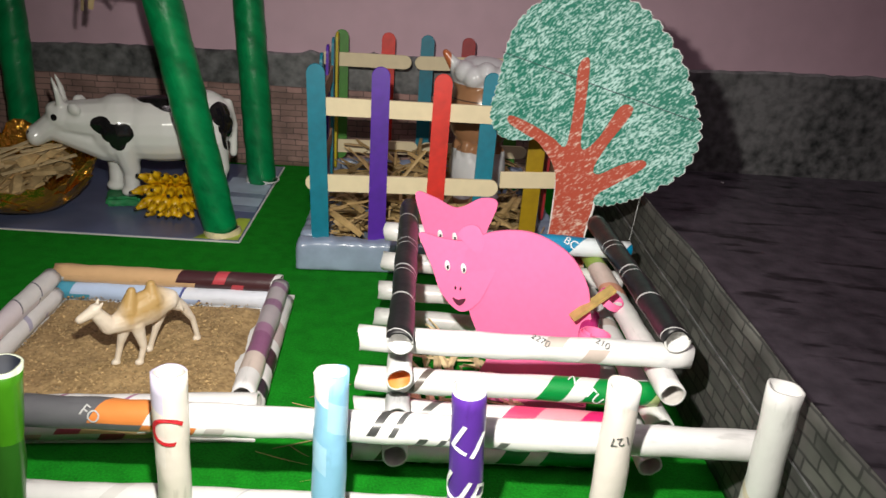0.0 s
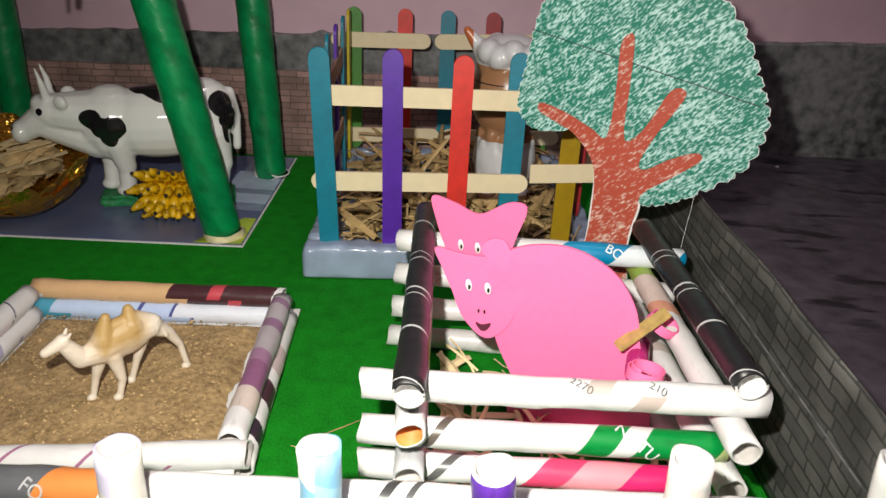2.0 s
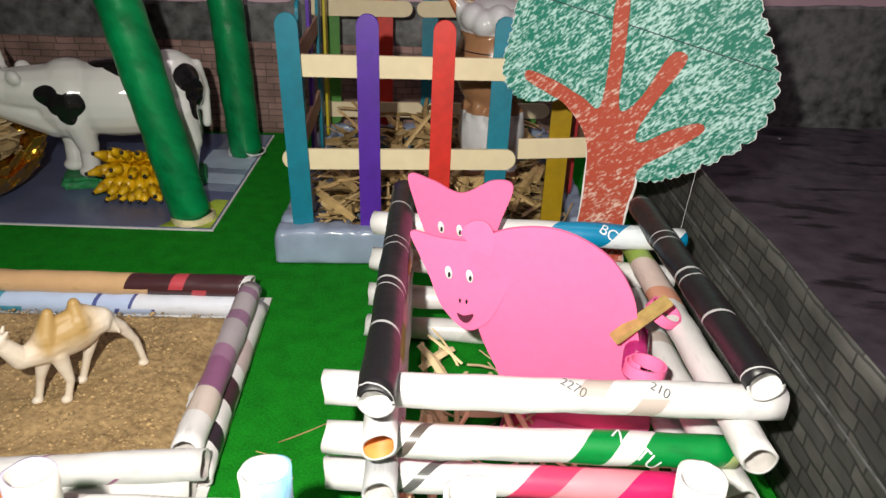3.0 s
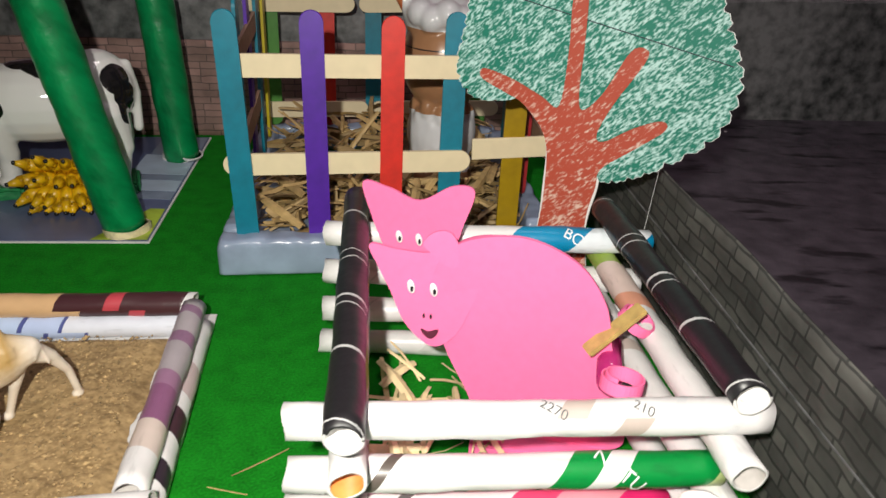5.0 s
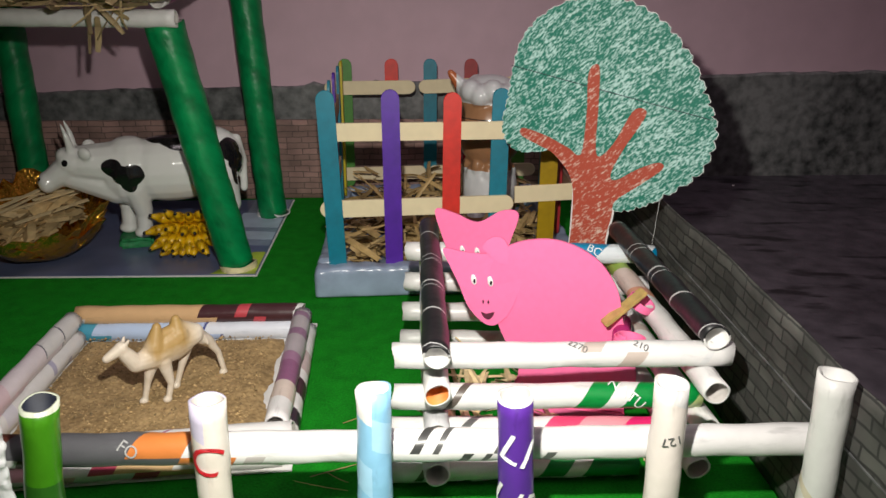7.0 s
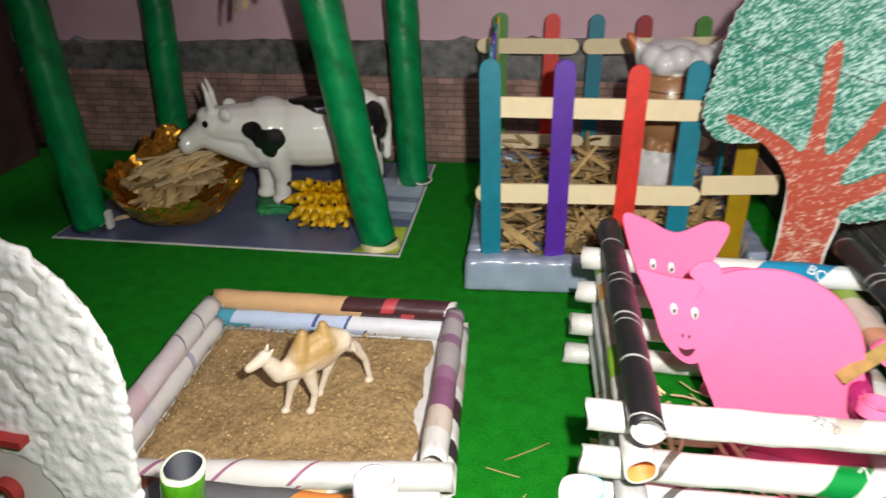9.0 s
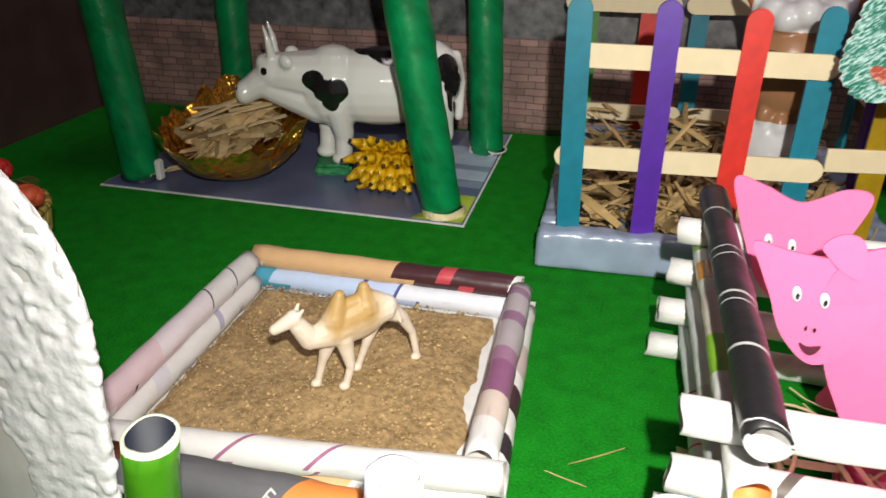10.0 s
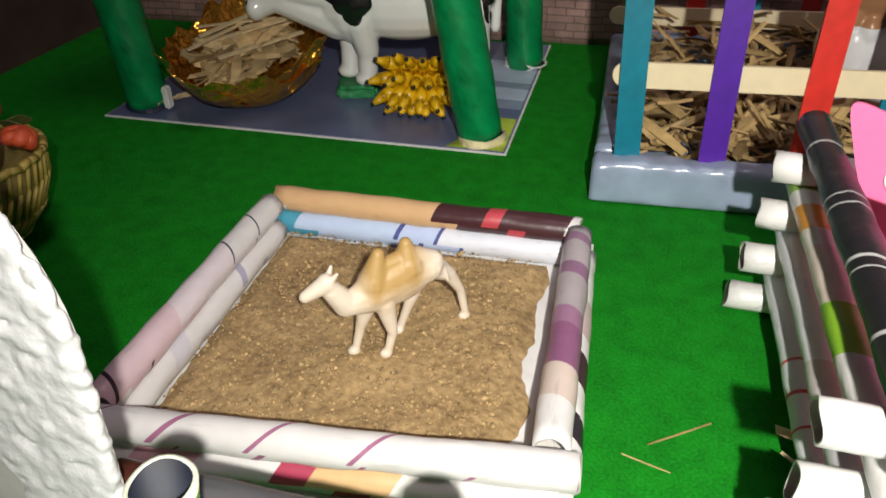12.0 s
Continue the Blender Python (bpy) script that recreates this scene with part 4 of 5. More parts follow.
for s in (-1, 1):
    limb(bm, (-0.052, s * 0.006, 0.086), (-0.053, s * 0.0085, 0.097), 0.0034, 0.0025)
    limb(bm, (-0.053, s * 0.0085, 0.097), (-0.056, s * 0.0075, 0.108), 0.0025, 0.001)
    blob(bm, (-0.0415, s * 0.0148, 0.0858), (0.0058, 0.0034, 0.005), (0, 25, s * 30))
    f = -0.0125 - s * 0.0065
    limb(bm, (f * 0.5 - 0.006, s * 0.0105, 0.055), (f + 0.001, 0.004 + s * 0.0085, 0.034), 0.0098, 0.0076)
    limb(bm, (f + 0.001, 0.004 + s * 0.0085, 0.034), (f, 0.006 + s * 0.008, 0.017), 0.0068, 0.0066)
    blob(bm, (f - 0.001, 0.006 + s * 0.008, 0.0142), (0.0082, 0.0072, 0.005))
    limb(bm, (0.06, s * 0.012, 0.06), (0.066, s * 0.0115, 0.036), 0.0125, 0.0075)
    limb(bm, (0.066, s * 0.0115, 0.036), (0.062, s * 0.0115, 0.0155), 0.0062, 0.0062)
    blob(bm, (0.06, s * 0.0115, 0.0135), (0.0085, 0.0072, 0.0045))
limb(bm, (0.074, 0, 0.088), (0.0785, 0.001, 0.07), 0.004, 0.003)
limb(bm, (0.0785, 0.001, 0.07), (0.077, 0.001, 0.045), 0.003, 0.0035)
cow = fused(part("cow_figurine", bm, COW, smooth=True), 0.00125, 5)
tagged(cow, "glossy white toy cow with black patches at the bowl", "toy cow")
cow.matrix_basis = pose(-0.212, 0.583, 0.0, 0, 0, 20) @ Matrix.Diagonal((0.95, 1.0, 0.955, 1))
GRASS_BLOCK = material("green_sponge", (0.01, 0.16, 0.05), 0.6, grain=0.5, scale=260, bump=1.0)


def sponge(centre, size, yaw):
    bm = box_bm(size, (0, 0, 0), 0.002, 2)
    bmesh.ops.subdivide_edges(bm, edges=bm.edges[:], cuts=5, use_grid_fill=True)
    for v in bm.verts:
        v.co += Vector([0.0009 * noise.noise(v.co * 300 + Vector((k * 9, 0, 0))) for k in range(3)])
    ob = part("green_block", bm, GRASS_BLOCK)
    ob.matrix_basis = pose(*centre, 0, 0, yaw)
    return tagged(ob, "small rough green block under the cow's feet", "block", "blocks under the cow")


sponge((-0.2265, 0.584, 0.0056), (0.026, 0.026, 0.0082), 20)
sponge((-0.156, 0.6035, 0.0056), (0.019, 0.031, 0.0082), 20)

# ---- foil bowl of straw ----
bowl = thing("foil_bowl", "crumpled gold foil bowl heaped with straw", "bowl")
FOIL = material("gold_foil", (0.72, 0.38, 0.05), 0.15, metal=0.92, grain=0.25, scale=120, bump=1.0, detail=3)
bm = bmesh.new()
rings = []
for k in range(11):
    f = k / 10
    rr = 0.014 + 0.038 * f ** 0.5
    ring = []
    for i in range(60):
        a = 2 * math.pi * i / 60
        pt = 1 + (0.22 * max(0, math.cos(2.5 * a + 0.9)) ** 3 + 0.04 * math.sin(7 * a)) * f
        q = Vector((math.cos(a), math.sin(a), 0))
        cr = (0.004 * noise.noise(q * 3 + Vector((0, 0, f * 4))) + 0.0042 * noise.noise(q * 7 + Vector((0, 0, f * 9))) + 0.0026 * noise.noise(q * 15 + Vector((0, 0, f * 16)))) * (0.75 + 0.5 * f)
        z = 0.002 + 0.036 * f ** 1.5 + 0.009 * f * math.sin(a) + 0.004 * f * math.sin(3 * a + 1)
        ring.append(bm.verts.new(((rr * pt + cr) * math.cos(a), (rr * pt + cr) * math.sin(a), max(0.0005, z + cr * (0.3 + f)))))
    rings.append(ring)
for a, b in zip(rings, rings[1:]):
    for i in range(60):
        bm.faces.new((a[i], a[(i + 1) % 60], b[(i + 1) % 60], b[i]))
bm.faces.new(rings[0][::-1])
for n in FOIL.node_tree.nodes:
    if n.type == "BUMP":
        n.inputs["Distance"].default_value = 0.003
ob = part("foil", bm, FOIL, bowl)
so = ob.modifiers.new("thickness", "SOLIDIFY")
so.thickness = 0.0004


BOWL_STRAW = material("bowl_straw", (0.5, 0.36, 0.18), 0.6, grain=0.3, scale=150, vary=0.35)


def in_bowl(r, reach=0.032):
    a, d = r.uniform(0, 6.28), reach * math.sqrt(r.random())
    return (d * math.cos(a), d * math.sin(a), 0.02 + 0.012 * r.random() + 0.22 * d * math.sin(a) + 0.005 * (1 - d / reach))


straws("straw_mound", 110, lambda r: in_bowl(r, 0.029), (0.014, 0.036), (0.002, 0.0105), BOWL_STRAW, bowl, 21, 0.2)["kind"] = "stuff"
PALE_STRAW = material("pale_straw", (0.7, 0.55, 0.32), 0.55, grain=0.2, scale=150, vary=0.25)
rng = random.Random(77)
for k in range(9):
    bm = box_bm((rng.uniform(0.034, 0.055), rng.uniform(0.0025, 0.0045), 0.0005), (0, 0, 0), 0.0001, 1)
    x, y, z = in_bowl(rng, 0.02)
    part("pale_straw", bm, PALE_STRAW, bowl).matrix_basis = pose(x, y, z + 0.012, 12, rng.uniform(-14, -2), rng.uniform(5, 60))
bowl.matrix_basis = Matrix.Translation((-0.29, 0.561, 0.0016))
tagged(straws("loose_straw", 5, lambda r: (-0.329 + r.uniform(-0.012, 0.015), 0.532 + r.uniform(-0.006, 0.006), 0.006), (0.02, 0.035), (0.003, 0.004), PALE_STRAW, None, 31, 0.1), "loose pale straws lying by the bowl", "straw", kind="stuff")

# ---- bunch of bananas ----
bunch = thing("banana_bunch", "spiky bunch of small yellow clay bananas", "bananas")
BANANA = material("banana_clay", (0.66, 0.39, 0.006), 0.35, grain=0.25, scale=200, vary=0.12)
rng = random.Random(3)
for row in range(4):
  for col in range(7):
    u, v = (col - 3 + 0.5 * (row % 2)) / 3.2, row / 3
    if abs(u) > 1.02 or abs(u) + abs(v - 0.45) > 1.35:
        continue
    d = Vector((u * 0.85 + rng.uniform(-0.15, 0.15), -0.8, (v - 0.62) * 1.5 + rng.uniform(-0.15, 0.15))).normalized()
    base = Vector((u * 0.0155, 0.002 + 0.009 * v, 0.0065 + v * 0.0165))
    tip = base + d * rng.uniform(0.0125, 0.0165)
    tip.z = max(tip.z, 0.002)
    bm = bmesh.new()
    limb(bm, base, base.lerp(tip, 0.55), 0.004, 0.0036, 8)
    limb(bm, base.lerp(tip, 0.55), tip, 0.0036, 0.0013, 8)
    b = part("banana", bm, BANANA, bunch, smooth=True)
    bm = bmesh.new()
    blob(bm, tip + d * 0.0008, (0.0013,) * 3, u=8, v=6)
    part("tip", bm, BLACK, b, "black tip", smooth=True)
bunch.matrix_basis = pose(-0.179, 0.562, 0.0016, 0, 0, 8) @ Matrix.Scale(1.08, 4)

# ---- camel ----
CAMEL = material("camel_plastic", (0.8, 0.71, 0.6), 0.5, scale=150, bump=0.4, colour2=(0.68, 0.58, 0.46))
t = CAMEL.node_tree
co = t.nodes.new("ShaderNodeTexCoord")
sp = t.nodes.new("ShaderNodeSeparateXYZ")
t.links.new(co.outputs["Object"], sp.inputs[0])
nz = t.nodes.new("ShaderNodeTexNoise")
nz.inputs["Scale"].default_value = 140
t.links.new(co.outputs["Object"], nz.inputs["Vector"])
ad = t.nodes.new("ShaderNodeMath")
ad.operation = "MULTIPLY_ADD"
t.links.new(nz.outputs["Fac"], ad.inputs[0])
ad.inputs[1].default_value = 0.012
t.links.new(sp.outputs["Z"], ad.inputs[2])
mr = t.nodes.new("ShaderNodeMapRange")
mr.inputs["From Min"].default_value, mr.inputs["From Max"].default_value = 0.026, 0.037
t.links.new(ad.outputs[0], mr.inputs[0])
back = t.nodes.new("ShaderNodeMapRange")
back.inputs["From Min"].default_value, back.inputs["From Max"].default_value = -0.019, -0.011
t.links.new(sp.outputs["X"], back.inputs[0])
rump = t.nodes.new("ShaderNodeMapRange")
rump.inputs["From Min"].default_value, rump.inputs["From Max"].default_value = 0.013, 0.004
t.links.new(sp.outputs["X"], rump.inputs[0])
saddle = t.nodes.new("ShaderNodeMath")
saddle.operation = "MULTIPLY"
t.links.new(back.outputs[0], saddle.inputs[0])
t.links.new(rump.outputs[0], saddle.inputs[1])
both = t.nodes.new("ShaderNodeMath")
both.operation = "MULTIPLY"
t.links.new(mr.outputs[0], both.inputs[0])
t.links.new(saddle.outputs[0], both.inputs[1])
mx = t.nodes.new("ShaderNodeMix")
mx.data_type = "RGBA"
t.links.new(both.outputs[0], mx.inputs["Factor"])
old = t.nodes["Principled BSDF"].inputs["Base Color"].links[0].from_socket
t.links.new(old, mx.inputs[6])
mx.inputs[7].default_value = (0.44, 0.28, 0.1, 1)
t.links.new(mx.outputs[2], t.nodes["Principled BSDF"].inputs["Base Color"])
bm = bmesh.new()
limb(bm, (-0.0095, 0, 0.0262), (0.011, 0, 0.0305), 0.0064, 0.0056)
blob(bm, (0.0005, 0, 0.029), (0.0135, 0.0064, 0.0088), (0, -12, 0))
limb(bm, (-0.0092, 0, 0.0305), (-0.0068, 0, 0.0408), 0.0056, 0.0023)
limb(bm, (0.0035, 0, 0.033), (0.0032, 0, 0.0418), 0.0062, 0.0024)
limb(bm, (-0.006, 0, 0.0355), (0.002, 0, 0.0365), 0.003, 0.0034)
limb(bm, (0.005, 0, 0.0375), (0.0125, 0, 0.0315), 0.0032, 0.0046)
limb(bm, (-0.0105, 0, 0.0255), (-0.0192, 0, 0.0252), 0.0058, 0.0043)
limb(bm, (-0.0192, 0, 0.0252), (-0.0238, 0, 0.0325), 0.0045, 0.0035)
limb(bm, (-0.0095, 0, 0.0315), (-0.0175, 0, 0.0265), 0.0036, 0.0028)
limb(bm, (-0.0238, 0, 0.0325), (-0.0252, 0, 0.0358), 0.003, 0.0033)
limb(bm, (-0.0255, 0, 0.0355), (-0.0325, 0, 0.0328), 0.0032, 0.0021)
for s in (-1, 1):
    limb(bm, (-0.0232, s * 0.0018, 0.0378), (-0.022, s * 0.0026, 0.0398), 0.0011, 0.0007)
for hip, knee, foot in (((-0.011, 0.001, 0.023), (-0.0138, 0.003, 0.0118), (-0.016, 0.0042, 0.0015)), ((-0.0068, -0.0028, 0.0232), (-0.0046, -0.0032, 0.0098), (-0.0067, -0.0026, 0.0015)), ((0.009, 0.002, 0.027), (0.0054, 0.005, 0.0125), (0.0026, 0.0072, 0.0015)), ((0.0125, 0.001, 0.0295), (0.0198, 0.0015, 0.0235), (0.0252, 0.0025, 0.014))):
    back_leg = hip[0] == 0.0125
    limb(bm, hip, knee, 0.0048 if back_leg else 0.0038, 0.0028 if back_leg else 0.0019)
    limb(bm, knee, foot, 0.0027 if back_leg else 0.0018, 0.0017 if back_leg else 0.0015)
    if back_leg:
        knee, foot = foot, (0.0277, 0.003, 0.0015)
        limb(bm, knee, foot, 0.0017, 0.0015)
    blob(bm, (foot[0] - 0.0006, foot[1], 0.0012), (0.0025, 0.0021, 0.0019))
limb(bm, (0.016, -0.0015, 0.031), (0.0178, -0.0022, 0.023), 0.0009, 0.0006)
camel = fused(part("camel_figurine", bm, CAMEL, smooth=True), 0.0005, 7)
tagged(camel, "cream plastic toy camel with two tan humps on sand", "toy camel")
camel.matrix_basis = pose(-0.1065, 0.3555, 0.0045, 0, 0, 47)

# ---- base and litter of the stick pen, goat doll ----
PLASTIC = material("grey_blue_plastic", (0.27, 0.33, 0.45), 0.26, grain=0.25, scale=45, bump=0.6)
base = thing("plastic_base", "crumpled grey-blue plastic wrapped round the pen's base", "plastic base")


def wrapped(p0, p1, w, h, seed):
    """A soft crumpled bolster between two points on the ground."""
    rng = random.Random(seed)
    d = Vector(p1) - Vector(p0)
    n = int(d.length / 0.0022)
    bm = bmesh.new()
    rows = []
    for k in range(n + 1):
        row = []
        for i in range(26):
            a = 2 * math.pi * i / 26
            c, s = math.cos(a), math.sin(a)
            x, z = w * math.copysign(abs(c) ** 0.4, c), h / 2 + h / 2 * math.copysign(abs(s) ** 0.4, s)
            q = Vector((k * 0.0022, x * 1.2, z * 1.2)) * 75 + Vector((seed * 7.1, 0, 0))
            f = 1 + 0.09 * noise.noise(q * 0.6) + 0.11 * abs(noise.noise(q * 1.3)) - 0.04
            f = f if s > -0.5 else 1
            if k in (0, n):
                f *= 0.8
            row.append(bm.verts.new((k * d.length / n, x * f, max(0.0004, z * (0.9 + 0.25 * (f - 1) * 3)))))
        rows.append(row)
    for p, q in zip(rows, rows[1:]):
        for i in range(26):
            bm.faces.new((p[i], p[(i + 1) % 26], q[(i + 1) % 26], q[i]))
    bm.faces.new(rows[0]), bm.faces.new(rows[-1][::-1])
    ob = part("bolster", bm, PLASTIC, base, smooth=True)
    ob.matrix_basis = Matrix.Translation(p0) @ Matrix.Rotation(math.atan2(d.y, d.x), 4, "Z")


wrapped((-0.063, 0.4935, 0), (0.12, 0.5165, 0), 0.0075, 0.0245, 1)
wrapped((-0.057, 0.507, 0), (-0.076, 0.69, 0), 0.007, 0.024, 2)
wrapped((0.114, 0.53, 0), (0.1, 0.7, 0), 0.007, 0.024, 3)
wrapped((-0.075, 0.6985, 0), (0.1, 0.715, 0), 0.006, 0.022, 4)
sheet("floor_sheet", [(-0.055, 0.508), (0.11, 0.527), (0.096, 0.7), (-0.07, 0.688)], 0.0005, 0.002, PLASTIC, base)


def in_cage(rng):
    u, v = rng.random(), rng.random()
    return (-0.045 + 0.145 * u - 0.015 * v, 0.52 + 0.01 * u + 0.155 * v, 0.004 + rng.random() * (0.02 + 0.02 * v))


tagged(straws("straw_litter", 620, in_cage, (0.015, 0.045), (0.0015, 0.006), STRAW, None, 41, 0.3), "brown straw litter heaped in the stick pen", "straw", kind="stuff")
DOLL = material("painted_doll", (0.36, 0.18, 0.09), 0.3, coat=0.3)
t = DOLL.node_tree
co = t.nodes.new("ShaderNodeTexCoord")
sp = t.nodes.new("ShaderNodeSeparateXYZ")
t.links.new(co.outputs["Object"], sp.inputs[0])
wv = t.nodes.new("ShaderNodeMath")
wv.operation, wv.inputs[1].default_value = "MULTIPLY", 5.0
t.links.new(sp.outputs["Z"], wv.inputs[0])
rp = t.nodes.new("ShaderNodeValToRGB")
rp.color_ramp.interpolation = "CONSTANT"
rp.color_ramp.elements[0].color, rp.color_ramp.elements[1].color = (0.36, 0.18, 0.09, 1), (0.66, 0.66, 0.68, 1)
rp.color_ramp.elements[1].position = 0.15
for z, c in ((0.066, (0.36, 0.18, 0.09)), (0.1062, (0.03, 0.02, 0.02)), (0.107, (0.36, 0.18, 0.09)), (0.1165, (0.66, 0.66, 0.68))):
    rp.color_ramp.elements.new(z * 5).color = (*c, 1)
t.links.new(wv.outputs[0], rp.inputs[0])
ab = t.nodes.new("ShaderNodeMath")
ab.operation = "ABSOLUTE"
t.links.new(sp.outputs["X"], ab.inputs[0])
gt = t.nodes.new("ShaderNodeMath")
gt.operation, gt.inputs[1].default_value = "GREATER_THAN", 0.0265
t.links.new(ab.outputs[0], gt.inputs[0])
mx = t.nodes.new("ShaderNodeMix")
mx.data_type = "RGBA"
t.links.new(gt.outputs[0], mx.inputs["Factor"])
t.links.new(rp.outputs[0], mx.inputs[6])
mx.inputs[7].default_value = (0.5, 0.14, 0.05, 1)
t.links.new(mx.outputs[2], t.nodes["Principled BSDF"].inputs["Base Color"])
bm = bmesh.new()
blob(bm, (0, 0, 0.097), (0.0265, 0.026, 0.032), u=28, v=18)
for i in range(9):
    a = -2.6 + i * 0.52
    blob(bm, (0.018 * math.sin(a), -0.0165 * math.cos(a), 0.125 + 0.002 * math.cos(5 * a)), (0.0085, 0.0105, 0.0085))
blob(bm, (0, 0.004, 0.12), (0.025, 0.023, 0.0165), u=24, v=14)
blob(bm, (0, 0, 0.052), (0.0225, 0.02, 0.026), u=24, v=14)
for i in range(40):
    a, z = i * 2.4, 0.034 + 0.0009 * i
    blob(bm, (0.0165 * math.sin(a), -0.0155 * math.cos(a), z), (0.005, 0.005, 0.0075), u=12, v=8)
for s in (-1, 1):
    limb(bm, (s * 0.021, -0.002, 0.127), (s * 0.031, -0.003, 0.1385), 0.006, 0.0028)
    blob(bm, (s * 0.011, -0.012, 0.026), (0.009, 0.012, 0.009))
blob(bm, (0, -0.0265, 0.098), (0.0035, 0.0028, 0.0025))
doll = fused(part("goat_doll", bm, DOLL, smooth=True), 0.0011, 10)
tagged(doll, "tan goat doll with white curly wool and orange ears", "doll")
doll.matrix_basis = pose(0.0555, 0.6, 0.0, 0, 0, 4)

# ---- litter and scraps in the pig pen ----
tagged(straws("straw_wisps", 70, lambda r: (0.035 + 0.095 * r.random() ** 1.7, r.uniform(0.31, 0.41), 0.002 + 0.008 * r.random()), (0.015, 0.042), (0.001, 0.0048), PALE_STRAW, None, 51, 0.12), "thin wisps of straw on the felt", "straw", kind="stuff")
bm = box_bm((0.0065, 0.002, 0.025), (0, 0, 0.0125), 0.0005)
w = tagged(part("wood_scrap", bm, material("scrap_wood", (0.42, 0.29, 0.1), 0.55, grain=0.3, scale=200)), "short pale wooden splint behind the pig", "splint")
w.matrix_basis = along((0.107, 0.349, 0.0535), (0.129, 0.356, 0.071))


def curl(name, centre, r, width, turns, lean, label):
    bm = bmesh.new()
    n = int(30 * turns)
    a_ = []
    for i in range(n + 1):
        a = 2 * math.pi * turns * i / n
        rr = r * (1 - 0.25 * i / n)
        a_.append([bm.verts.new((q * math.cos(a), q * math.sin(a), z + 0.002 * i / n)) for q, z in ((rr, -width / 2), (rr, width / 2), (rr - 0.0007, width / 2), (rr - 0.0007, -width / 2))])
    for p, q in zip(a_, a_[1:]):
        for k in range(4):
            bm.faces.new((p[k], p[(k + 1) % 4], q[(k + 1) % 4], q[k]))
    bm.faces.new(a_[0]), bm.faces.new(a_[-1][::-1])
    ob = tagged(part(name, bm, PINK, smooth=False), label, "paper curl")
    ob.matrix_basis = pose(*centre, *lean)


curl("pig_tail_curl", (0.116, 0.331, 0.053), 0.008, 0.0045, 1.6, (-6, 8, 20), "curled pink paper strip as the pig's tail")
curl("pig_tail_curl", (0.126, 0.36, 0.059), 0.0075, 0.004, 1.3, (25, 20, 40), "curled pink paper strip behind the pig")
bm = bmesh.new()
limb(bm, (0, 0, 0), (0.004, 0.02, 0.004), 0.0045, 0.0045, 14)
m = tagged(part("magenta_roll", bm, material("magenta_foil", (0.35, 0.02, 0.13), 0.25, grain=0.3, scale=90), smooth=True), "shiny magenta paper roll against the rails", "paper roll")
m.matrix_basis = pose(0.1145, 0.341, 0.047, -8, 0, 0)

# ---- sign with cotton border ----
sign = thing("round_sign", "round white sign with fluffy cotton border and red letters", "sign")
COTTON = material("cotton_wool", (0.84, 0.85, 0.87), 0.95, grain=0.05, scale=420, bump=0.6, spec=0.1, detail=8)
SR = 0.0465


def arch(s):
    """The arched edge of the board from its right foot over the top to its left foot, s from 0 to 1."""
    side, total = 0.094, 2 * 0.094 + math.pi * SR
    d = s * total
    if d < side:
        return SR - 0.004 * (1 - d / side), d
    if d > total - side:
        return -SR + 0.004 * (1 - (total - d) / side), total - d
    a = (d - side) / SR
    return SR * math.cos(a), side + SR * math.sin(a)


part("board", outline_bm([arch(i / 60) for i in range(61)], 0.003), PAPER, sign, "white arched card")
rng = random.Random(6)
tuft = bmesh.new()
bmesh.ops.create_icosphere(tuft, subdivisions=1, radius=1)
tv = [v.co.copy() for v in tuft.verts]
tf = [[v.index for v in f.verts] for f in tuft.faces]
tuft.free()
bm = bmesh.new()
for i in range(7000):
    x, z = arch(rng.random())
    k = 1 - 0.58 * rng.random() + rng.uniform(0, 0.012)
    c = Vector((x * k, rng.uniform(-0.0012, 0.0004), 0.0065 + (z - 0.0065) * (k if z > 0.06 else 1)))
    r = rng.uniform(0.0016, 0.0025)
    vs = [bm.verts.new(c + Vector((v.x * r, v.y * r * 0.8, max(v.z * r, 0.0006 - c.z))) * (1 + 0.35 * noise.noise(v * 2.5 + c * 300))) for v in tv]
    for f in tf:
        bm.faces.new([vs[q] for q in f])
fused(part("cotton_border", bm, COTTON, sign, "fluffy cotton wool border", smooth=True), 0.0007, 9)
RED_PAPER = material("red_paper_letters", (0.36, 0.03, 0.03), 0.6, grain=0.2, scale=200)


def letters(text, size):
    """The text as a flat bmesh with fine faces, x along the line."""
    cu = bpy.data.curves.new("writing", "FONT")
    cu.body, cu.size, cu.align_x, cu.align_y = text, size, "CENTER", "CENTER"
    ob = new("writing", cu)
    me = bpy.data.meshes.new_from_object(ob.evaluated_get(bpy.context.evaluated_depsgraph_get()))
    bpy.data.objects.remove(ob)
    bm = bmesh.new()
    bm.from_mesh(me)
    bpy.data.meshes.remove(me)
    bmesh.ops.triangulate(bm, faces=bm.faces[:])
    bmesh.ops.subdivide_edges(bm, edges=bm.edges[:], cuts=2)
    return bm


